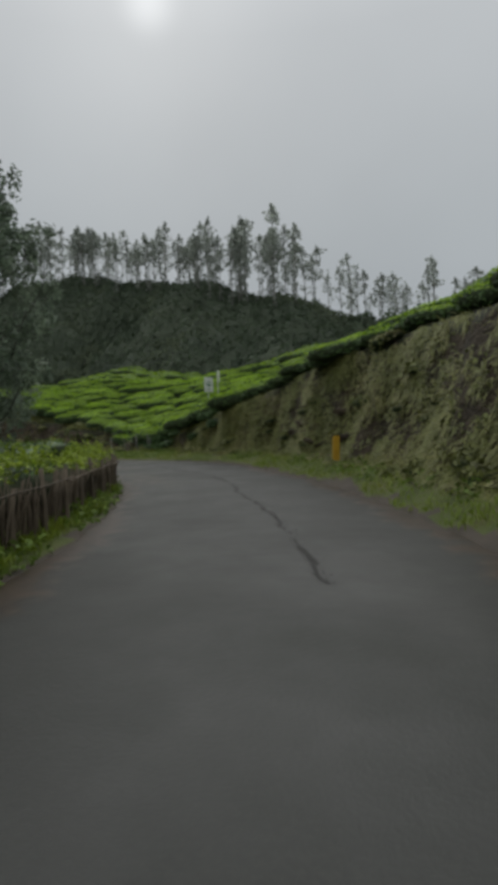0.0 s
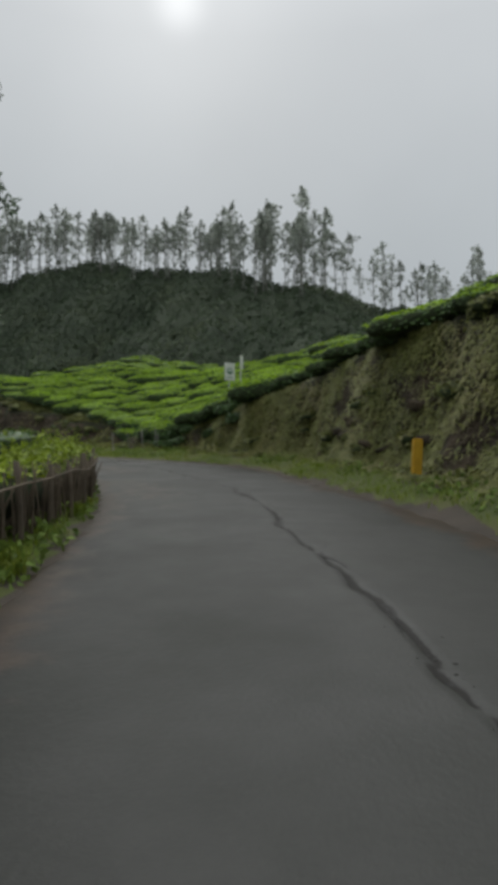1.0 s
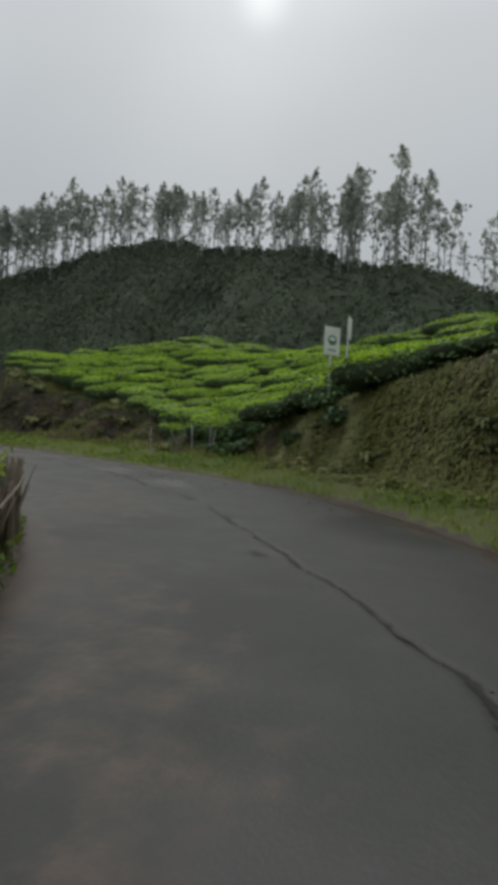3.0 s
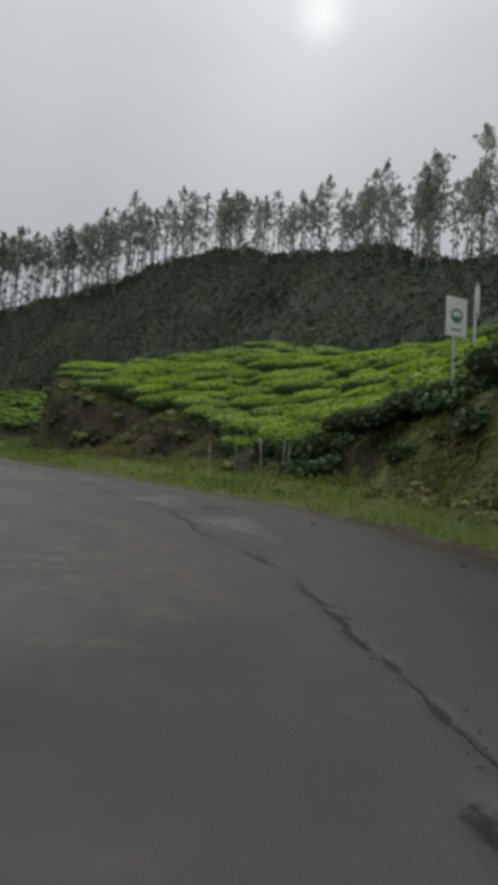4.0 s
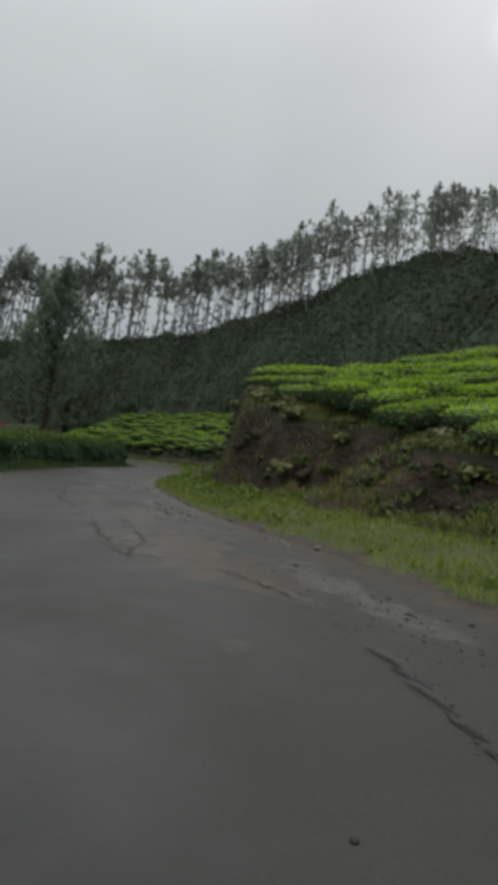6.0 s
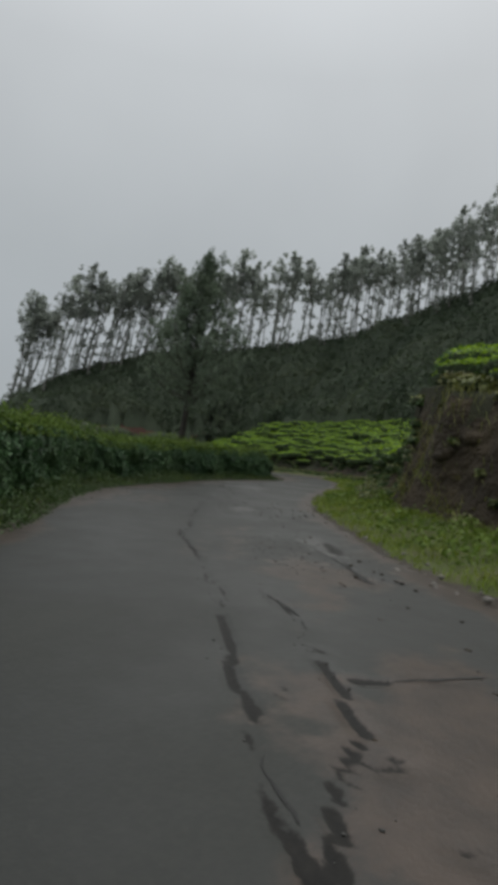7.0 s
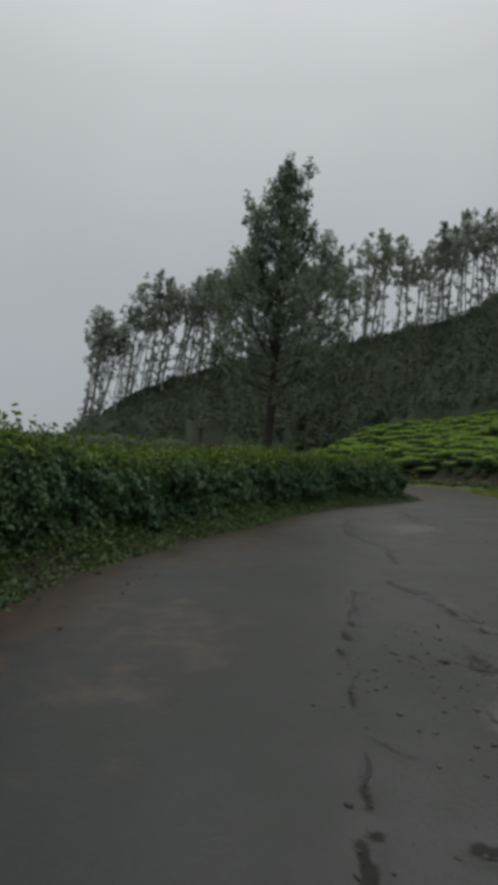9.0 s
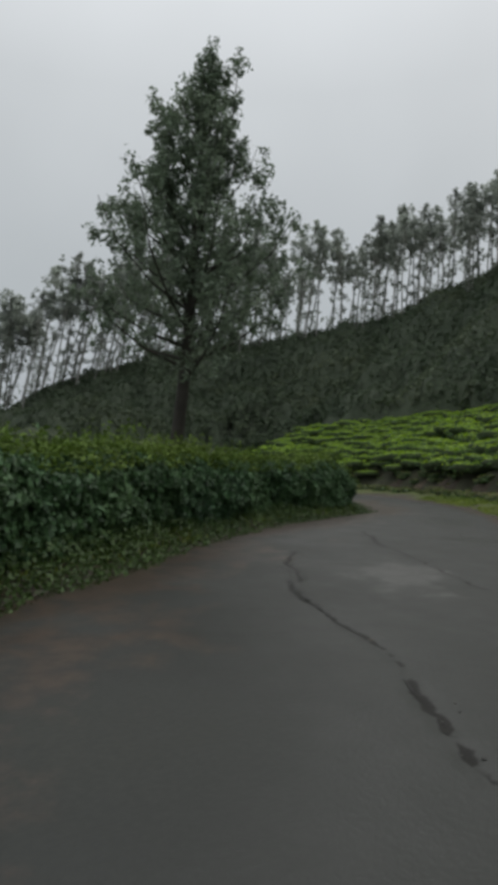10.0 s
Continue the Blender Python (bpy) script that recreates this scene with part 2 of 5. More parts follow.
M_STEEL = material("galvanised_pole", [(0.33, 0.34, 0.34), (0.5, 0.51, 0.5)], rough=0.5, scale=6, fine=40, bump=0.1, depth=0.003)
M_RUBBLE = material("broken_asphalt", [(0.03, 0.03, 0.027), (0.085, 0.083, 0.075)], rough=0.8, scale=5, fine=40, bump=0.5, depth=0.01, island=0.5)
M_STONE = material("grey_stone", [(0.10, 0.092, 0.08), (0.27, 0.25, 0.22)], rough=0.8, scale=5, fine=40, bump=0.5, depth=0.01, random_object=0.35)


# ---- mesh tools ----
def mesh_of(name, verts, faces, mats, index=None, smooth=False):
    """One mesh from an array of places and an array of quads or triangles."""
    verts, faces = np.asarray(verts, np.float32).reshape(-1, 3), np.asarray(faces, np.int32)
    me = bpy.data.meshes.new(name)
    k = faces.shape[1]
    me.vertices.add(len(verts))
    me.vertices.foreach_set("co", verts.ravel())
    me.loops.add(faces.size)
    me.loops.foreach_set("vertex_index", faces.ravel())
    me.polygons.add(len(faces))
    me.polygons.foreach_set("loop_start", np.arange(len(faces), dtype=np.int32) * k)
    me.polygons.foreach_set("loop_total", np.full(len(faces), k, np.int32))
    for m in mats:
        me.materials.append(m)
    if index is not None:
        me.polygons.foreach_set("material_index", np.asarray(index, np.int32))
    if smooth:
        me.polygons.foreach_set("use_smooth", np.ones(len(faces), bool))
    me.update(calc_edges=True)
    me.validate()
    return me


def put(name, me, parent=None, label="", category="", group="", kind="", m=None):
    ob = new(name, me)
    if parent is not None:
        ob.parent = parent
    if m is not None:
        ob.matrix_basis = m
    return tagged(ob, label, category, group, kind)


def unit(v):
    return v / np.maximum(np.linalg.norm(v, axis=-1, keepdims=True), 1e-9)


def leaf_quads(rng, places, outward, length, width, droop=0.0, spread=0.9):
    """Kite-shaped leaves at the places, facing roughly outward. Returns an array of quads (n, 4, 3)."""
    n = len(places)
    normal = unit(outward + spread * rng.normal(size=(n, 3)) * 0.6)
    along = unit(np.cross(normal, rng.normal(size=(n, 3))))
    along[:, 2] -= droop
    along = unit(along)
    side = unit(np.cross(normal, along))
    ln = length * rng.uniform(0.65, 1.35, (n, 1))
    wd = width * rng.uniform(0.7, 1.3, (n, 1))
    base = places - along * ln * 0.5
    mid = places + unit(normal) * ln * 0.08
    return np.stack([base, mid + side * wd * 0.5, places + along * ln * 0.5, mid - side * wd * 0.5], 1)


def quad_mesh(name, quads, mats, index=None):
    quads = np.asarray(quads).reshape(-1, 4, 3)
    return mesh_of(name, quads.reshape(-1, 3), np.arange(len(quads) * 4).reshape(-1, 4), mats, index)


def tube(points, radii, sides=7):
    """A tapered tube through the points: vertices and quads, with closed ends."""
    pts, verts, faces = np.asarray(points, float), [], []
    for i, p in enumerate(pts):
        way = unit(pts[min(i + 1, len(pts) - 1)] - pts[max(i - 1, 0)])
        a = unit(np.cross(way, (0.31, 0.87, 0.12) if abs(way[2]) > 0.6 else (0, 0, 1)))
        b = np.cross(way, a)
        for k in range(sides):
            t = 2 * math.pi * k / sides
            verts.append(p + radii[i] * (math.cos(t) * a + math.sin(t) * b))
    for i in range(len(pts) - 1):
        for k in range(sides):
            j = (k + 1) % sides
            faces.append((i * sides + k, i * sides + j, (i + 1) * sides + j, (i + 1) * sides + k))
    verts.append(pts[-1])
    for k in range(sides):
        faces.append(((len(pts) - 1) * sides + k, (len(pts) - 1) * sides + (k + 1) % sides, len(verts) - 1, len(verts) - 1))
    faces = [f if f[2] != f[3] else f[:3] + (f[0],) for f in faces]
    return np.array(verts), faces


def tube_mesh(name, tubes, mat):
    verts, faces, base = [], [], 0
    for v, f in tubes:
        verts.append(v)
        faces += [tuple(i + base for i in q) for q in f]
        base += len(v)
    me = bpy.data.meshes.new(name)
    me.from_pydata([tuple(p) for p in np.concatenate(verts)], [], [q[:3] if q[0] == q[3] else q for q in faces])
    me.materials.append(mat)
    me.polygons.foreach_set("use_smooth", np.ones(len(me.polygons), bool))
    return me


def bm_mesh(name, bm, mat):
    me = bpy.data.meshes.new(name)
    bm.to_mesh(me)
    bm.free()
    me.materials.append(mat)
    return me


def box_bm(sx, sy, sz, bevel=0.01, centre=(0, 0, 0)):
    bm = bmesh.new()
    bmesh.ops.create_cube(bm, size=1, matrix=Matrix.Translation(centre) @ Matrix.Diagonal((sx, sy, sz, 1)))
    bmesh.ops.bevel(bm, geom=bm.edges[:], offset=bevel, segments=2, affect="EDGES")
    return bm


def value_noise(x, y, size, seed, octaves=3):
    """Smooth noise from -1 to 1 over the plan."""
    total, gain = np.zeros_like(x), 1.0
    for o in range(octaves):
        u, v = x / size * 2**o + 17.3 * seed, y / size * 2**o - 9.1 * seed
        i, j = np.floor(u), np.floor(v)
        fu, fv = u - i, v - j
        fu, fv = fu * fu * (3 - 2 * fu), fv * fv * (3 - 2 * fv)

        def cell(a, b):
            h = np.sin(a * 127.1 + b * 311.7 + seed * 74.7) * 43758.5453
            return (h - np.floor(h)) * 2 - 1

        low = cell(i, j) * (1 - fu) + cell(i + 1, j) * fu
        high = cell(i, j + 1) * (1 - fu) + cell(i + 1, j + 1) * fu
        total += gain * (low * (1 - fv) + high * fv)
        gain *= 0.5
    return total / 1.75


def smooth01(v):
    v = np.clip(v, 0, 1)
    return v * v * (3 - 2 * v)


# ---- the plan: road edges, bank, terraces, ridge ----
# outer road edge: x, y, width of the verge, run of the bank
OUTER = np.array([
    (5.2, -60, 0.9, 1.3), (4.9, -40, 0.9, 1.3), (4.7, -22, 0.9, 1.3), (4.55, -10, 0.9, 1.3), (4.4, -4, 0.9, 1.3), (4.15, 1, 0.9, 1.3), (3.7, 6, 0.9, 1.3), (3.1, 10, 1.0, 1.3), (2.4, 13, 1.1, 1.3), (1.4, 16, 1.1, 1.2),
    (0.5, 19, 1.0, 1.2), (-0.6, 21.2, 1.0, 1.2), (-2.3, 23.3, 1.0, 1.1), (-4.4, 25.2, 1.8, 0.9), (-6.6, 26.7, 2.1, 1.2),
    (-9, 28.4, 2.0, 1.9), (-12, 30.3, 2.1, 2.2), (-15.3, 32.3, 2.1, 1.9), (-17.8, 34.2, 1.9, 1.3), (-19.6, 35.7, 1.8, 1.2),
    (-21, 36.9, 2.0, 1.1), (-23.5, 39.5, 2.4, 0.7), (-27, 44, 2.4, 0.5), (-31, 49.6, 2.4, 0.5), (-36, 55.4, 2.5, 0.5),
    (-42.5, 59.8, 2.6, 0.6), (-50, 62.2, 2.6, 0.6), (-58, 61.6, 2.6, 0.6), (-65, 57.5, 2.6, 0.8), (-70.5, 50, 2, 1), (-74, 40, 2, 1), (-76.5, 22, 2, 1), (-78, -20, 2, 1)])
INNER = np.array([
    (0.2, -60), (0.1, -40), (0, -22), (-0.1, -10), (-0.2, -4), (-0.35, 0), (-0.5, 4), (-0.8, 7), (-1.4, 10.2), (-2.4, 13.4), (-3.7, 16.3), (-5.2, 18.4), (-7.8, 20.6), (-10.6, 22.8),
    (-14.4, 25.4), (-18.6, 28.4), (-21.5, 30.3), (-24, 31.9), (-26.6, 33.8), (-28.6, 36.3), (-30.4, 39), (-32.2, 41.6), (-33.6, 44.2),
    (-34.6, 47), (-35.5, 50), (-38.2, 53.0), (-43.5, 55.6), (-50, 57.2), (-56, 56.7), (-61.5, 53.5), (-66, 47.5), (-69.5, 39), (-72, 21), (-73.5, -20)])
# ground of the tea mound above the bank
MOUND = np.array([
    (5.6, -20, 2.7), (5.4, 0, 2.7), (4.3, 9, 2.75), (4.2, 14, 3.3), (3.4, 17, 3.25), (2.4, 20, 3.05), (1.0, 23, 2.6), (-1.5, 25.3, 1.85), (-3.6, 27.2, 1.05),
    (-5.4, 29.8, 0.6), (-7.2, 31.2, 0.75), (-10.2, 33.5, 1.4), (-14.2, 35.9, 2.1), (-17, 37, 2.8), (-19.3, 40.2, 3.6), (-20, 45, 4.2), (-18.3, 46.6, 4.5),
    (-15.5, 48.8, 5.15), (-12, 50, 6.35), (-9, 50, 5.45), (-6.1, 49.6, 5.65), (-3.2, 48.4, 4.8), (-0.7, 47.3, 5.5), (1.9, 44.1, 5.7), (4.2, 40.2, 5.9),
    (6.4, 27.4, 5.0), (7, 18, 4.4), (8, 8, 4.0), (-12, 60, 4.2), (0, 58, 4.2), (14, 42, 6), (16, 20, 6)])
RIDGE = np.array([
    (60, 22, 8), (40, 40, 9), (15, 56, 10.6), (9.4, 59.7, 12.2), (4, 63.3, 14.2), (-6, 72, 18.9), (-14, 80, 21.5), (-23, 84.5, 24.0), (-32, 88.5, 25.0),
    (-42, 91.5, 23.9), (-52, 92.6, 21.9), (-60, 92.3, 20.6), (-67, 91, 18.8), (-77, 85.5, 17.1), (-84, 78, 16.2), (-89.7, 67, 13.3), (-92, 59.6, 10.2),
    (-93.4, 54.5, 6.4), (-97, 45, 1), (-102, 30, -2)])


def resample(rows, step=0.5):
    """A rounded line through the rows (Catmull-Rom), in even steps."""
    p = np.vstack([2 * rows[0] - rows[1], rows, 2 * rows[-1] - rows[-2]])
    out = []
    for i in range(1, len(p) - 2):
        n = max(2, int(np.linalg.norm(p[i + 1][:2] - p[i][:2]) / step))
        t = (np.arange(n) / n)[:, None]
        out.append(0.5 * (2 * p[i] + (p[i + 1] - p[i - 1]) * t + (2 * p[i - 1] - 5 * p[i] + 4 * p[i + 1] - p[i + 2]) * t**2
                          + (3 * p[i] - p[i - 1] - 3 * p[i + 1] + p[i + 2]) * t**3))
    out.append(p[-2:-1])
    return np.concatenate(out)


OUT, INN, RID = resample(OUTER), resample(INNER), resample(RIDGE, 1.5)


def nearest(line, x, y):
    """Signed distance to a line (positive to the right of its way) and the line's other columns at the foot."""
    a, b = line[:-1], line[1:]
    way = (b - a)[:, :2]
    sq = (way**2).sum(1)
    dist, rest = np.empty(len(x)), np.empty((len(x), line.shape[1]))
    for lo in range(0, len(x), 4000):
        p = np.stack([x[lo:lo + 4000], y[lo:lo + 4000]], 1)
        rel = p[:, None] - a[None, :, :2]
        t = np.clip((rel * way).sum(2) / sq, 0, 1)
        off = rel - t[..., None] * way
        best = (off**2).sum(2).argmin(1)
        k = np.arange(len(p))
        o, w = off[k, best], way[best]
        d = np.sqrt((o**2).sum(1))
        dist[lo:lo + 4000] = np.where(w[:, 0] * o[:, 1] - w[:, 1] * o[:, 0] < 0, d, -d)
        tt = t[k, best][:, None]
        rest[lo:lo + 4000] = a[best] * (1 - tt) + b[best] * tt
    return dist, rest


def plate(points):
    """A thin-plate surface through the points."""
    n = len(points)

    def kernel(r2):
        return 0.5 * r2 * np.log(np.maximum(r2, 1e-9))

    d2 = ((points[:, None, :2] - points[None, :, :2])**2).sum(2)
    side = np.c_[np.ones(n), points[:, :2]]
    a = np.block([[kernel(d2) + 0.4 * np.eye(n), side], [side.T, np.zeros((3, 3))]])
    w = np.linalg.solve(a, np.r_[points[:, 2], 0, 0, 0])

    def height(x, y):
        out = w[n] + w[n + 1] * x + w[n + 2] * y
        for (px, py, _), v in zip(points, w):
            out = out + v * kernel((x - px)**2 + (y - py)**2)
        return out

    return height


mound_height = plate(MOUND)


def terrain(x, y):
    """Height of the ground, and what it is made of, at arrays of places. Zones: 0 road bed, 1 verge, 2 bank, 3 tea ground, 4 wooded hill, 5 inner field."""
    x, y = np.asarray(x, float), np.asarray(y, float)
    d, foot = nearest(OUT, x, y)
    e, _ = nearest(INN, x, y)
    e = -e
    h, ridge = nearest(RID, x, y)
    h = -h                                        # positive behind the ridge is negative here: in front of it
    verge, run = foot[:, 2], foot[:, 3]
    rough = value_noise(x, y, 1.1, 3) * 0.5 + value_noise(x, y, 0.45, 5) * 0.25
    verge = verge + 0.40 * value_noise(x, y, 2.0, 8) + 0.16 * value_noise(x, y, 0.7, 9)
    # terraces
    mound = mound_height(np.clip(x, -30, 20), np.clip(y, -25, 64))
    low = 1.1 - 0.6 * smooth01((-58 - x) / 8) + 0.46 * np.clip(d - 3, 0, 12) * smooth01((x + 70) / 12)
    past = smooth01((-20.9 - x - 0.08 * (y - 39) + 0.25 * rough) / 1.1) * smooth01((y - 34) / 3)
    top = mound * (1 - past) + low * past
    slope = (ridge[:, 2] + 1.5) * np.clip(1 - h / 26, 0, 1)**1.15 - 1.5
    hill = np.where(h > 0, slope, ridge[:, 2] + 0.22 * h) + 0.7 * value_noise(x, y, 9, 4)
    hill = np.where(h > 30, -9, np.maximum(hill, -5))
    up = np.maximum(top, hill)
    turf = 0.02 + 0.28 * smooth01(d / np.maximum(verge, 0.3)) + (0.035 + 0.20 * smooth01(d / 0.8) * smooth01((-3 - x) / 3)) * rough
    k = np.clip((d - verge) / (run * 1.15) + (0.34 * value_noise(x, y, 0.9, 14) + 0.42 * value_noise(x, y, 2.4, 15)) * smooth01((-6 - x) / 5) * (d > verge), 0, 1)
    climb = 0.22 * k + 0.78 * smooth01((k - 0.22) / 0.78)
    outer = turf + (up - turf) * climb + (rough * (0.22 + 0.48 * smooth01((-2 - x) / 6)) + 0.45 * value_noise(x, y, 3.1, 7) * smooth01((x + 6) / 6) + 1.0 * value_noise(x, y, 1.7, 6) * smooth01((-2 - x) / 6)) * np.sin(np.pi * np.clip(k, 0, 1)) + 0.05 * rough * (k >= 1)
    inner = 0.02 + 0.14 * smooth01(e / 0.7) + 0.02 * rough + 0.12 * np.clip(e - 1.5, 0, 7) * smooth01((-14 - x) / 6) - 0.06 * np.clip(e - 12, 0, 60)
    inner = np.maximum(inner, -3.5)
    inner = np.where(x < -60, np.maximum(inner, hill), inner)
    on_road = (d < 0) & (e < 0)
    bed = -0.035 - 0.07 * smooth01(np.minimum(-d, -e) / 0.6)
    z = np.where(d >= 0, outer, np.where(e >= 0, inner, bed))
    zone = np.where(d >= 0, np.where(k <= 0, 1, np.where(k < 1, 2, np.where(hill > top, 4, 3))), np.where(e >= 0, np.where(e < 1.3, 1, 5), 0))
    zone = np.where((d < 0) & (e > 0) & (x < -60) & (hill > 0.5), 4, zone)
    return np.where(on_road, bed, z), zone, d, e, h, k


def ground_z(x, y):
    return float(terrain([x], [y])[0][0])


def steps(*spans):
    """Coordinates in even steps over joined spans (from, to, step)."""
    return np.unique(np.concatenate([np.arange(a, b, s) for a, b, s in spans] + [[spans[-1][1]]]))


xs = np.r_[-4000, -2000, -900, -450, -250, -170, steps((-125, -38, 1.0), (-38, 7, 0.22), (7, 45, 1.2), (45, 75, 5)), 110, 200, 400, 900, 2000, 4000]
ys = np.r_[-4000, -2000, -900, -400, -160, -80, -45, steps((-25, 2, 0.7), (2, 46, 0.22), (46, 112, 0.9), (112, 150, 5)), 190, 300, 500, 1000, 2000, 4000]
gx, gy = [g.ravel() for g in np.meshgrid(xs, ys)]
gz, zone, gd, ge, gh, gk = terrain(gx, gy)
gz = np.where(np.maximum(abs(gx), abs(gy)) > 160, -6, gz)
nx, ny = len(xs), len(ys)
corner = (np.arange(ny - 1)[:, None] * nx + np.arange(nx - 1)).ravel()
quads = np.stack([corner, corner + 1, corner + nx + 1, corner + nx], 1)
face_zone = np.max(np.stack([zone[quads[:, i]] * (zone[quads[:, i]] != 5) for i in range(4)], 1), 1)
face_zone = np.where((zone[quads] == 5).all(1), 5, face_zone)
face_zone = np.where((zone[quads] == 0).any(1), 0, face_zone)
hedge_foot = (face_zone == 1) & (gx[quads].mean(1) < -14) & (ge[quads].mean(1) > 0)
qx, qy = gx[quads].mean(1), gy[quads].mean(1)
red = (qx < -68) & (gz[quads].mean(1) < 4.2)
face_mat = np.select([face_zone == 0, face_zone == 1, face_zone == 2, face_zone == 3, (face_zone == 4) & red], [0, 1, 2, 3, 6], 4)
face_mat = np.where(face_zone == 5, 5, face_mat)
muddy = (face_zone == 1) & (gd[quads].mean(1) > 0) & (gd[quads].mean(1) < 0.12 + 0.6 * np.clip(value_noise(qx, qy, 0.9, 49), 0, 1))
face_mat = np.where(hedge_foot, 2, np.where(muddy, 0, face_mat))
put("ground", mesh_of("ground", np.c_[gx, gy, gz], quads, [M_GRIT, M_TURF, M_SOIL, M_LITTER, M_WOODFLOOR, M_TURF, M_REDSOIL], face_mat, smooth=True),
    label="grassy verge, brown earth bank and wooded hill ground", category="ground", kind="structure")


# ---- road ----
def along(line, n):
    s = np.r_[0, np.cumsum(np.linalg.norm(np.diff(line[:, :2], axis=0), axis=1))]
    t = np.linspace(0, s[-1], n)
    return np.stack([np.interp(t, s, line[:, i]) for i in range(2)], 1)


JOINTS = [
    (0.125, [(2.3, 3.0), (2.0, 5.2), (1.5, 8.0), (1.0, 10.1), (0.85, 11.2), (0.5, 12.6), (0.0, 14.2), (-0.6, 15.5), (-1.3, 17.0), (-2.2, 18.7), (-3.0, 20.2), (-3.9, 21.2), (-4.6, 21.9), (-5.2, 22.8), (-6.2, 23.9), (-7.9, 25.3), (-9.6, 26.9), (-11.1, 27.6)]),
    (0.08, [(-5.6, 23.7), (-5.2, 24.3), (-4.8, 24.4), (-4.6, 23.6)]), (0.10, [(-7.1, 25.5), (-6.2, 24.9), (-4.9, 24.0)]), (0.10, [(-7.1, 24.6), (-5.8, 23.7), (-5.3, 22.8), (-4.8, 22.3)]),
    (0.11, [(-18.8, 31.3), (-17.2, 30.4), (-15.5, 29.35), (-14.7, 28.85), (-13.7, 28.1), (-12.3, 27.3)]), (0.10, [(-15.2, 29.65), (-14.5, 29.4), (-13.8, 28.9), (-12.8, 28.1), (-12.2, 27.2)]),
    (0.16, [(-17.1, 32.4), (-16.0, 31.7), (-14.9, 31.0)]), (0.10, [(-13.3, 28.6), (-13.0, 29.2), (-12.6, 29.9)]),
    (0.085, [(-24.2, 36.2), (-23.3, 35.2), (-21.0, 33.2), (-19.9, 32.3), (-18.5, 31.2)]), (0.09, [(-22.7, 35.0), (-21.9, 35.3)]), (0.09, [(-21.3, 33.5), (-20.2, 34.3)]), (0.11, [(-24.4, 36.8), (-23.4, 36.5), (-22.6, 36.0)]),
    (0.12, [(-30.2, 41.6), (-29.5, 40.8), (-28.3, 39.8), (-27.1, 39.1), (-26.4, 38.8), (-25.7, 38.2), (-25.0, 37.7)]), (0.11, [(-31.6, 44.9), (-31.2, 44.5), (-29.7, 43.1), (-28.4, 42.3), (-27.2, 41.4), (-25.8, 41.0)])]
# patches on the asphalt: x, y, half length, half width, degrees, channel (0 dark and wet, 1 mud, 2 worn and stony, 3 thin brown stain)
PATCHES = [
    (-4.6, 19.6, 4.2, 1.6, 125, 3), (-17.6, 31.4, 3.4, 1.0, 143, 3), (-24.4, 34.4, 3.4, 1.0, 142, 3), (-2.0, 14.5, 4.0, 1.3, 112, 3), (-28.5, 38.2, 3.5, 1.4, 130, 3),
    (-12.4, 28.5, 3.8, 1.15, 143, 1), (-10.6, 27.4, 1.9, 1.0, 143, 1), (-15.4, 30.6, 2.8, 0.8, 143, 1), (-6.2, 24.4, 2.0, 0.8, 140, 2), (-4.4, 22.6, 1.7, 0.6, 132, 2), (-9.6, 27.6, 2.6, 0.5, 146, 2),
    (-17.0, 32.6, 2.4, 0.5, 140, 2), (-21.5, 34.9, 1.8, 0.5, 138, 2), (-28.0, 41.2, 2.4, 0.9, 130, 2), (0.2, 13.5, 0.7, 0.22, 112, 0), (-16.8, 32.6, 0.9, 0.22, 143, 0), (-1.6, 17.0, 0.6, 0.22, 120, 0), (-22.3, 35.4, 0.8, 0.2, 145, 0)]


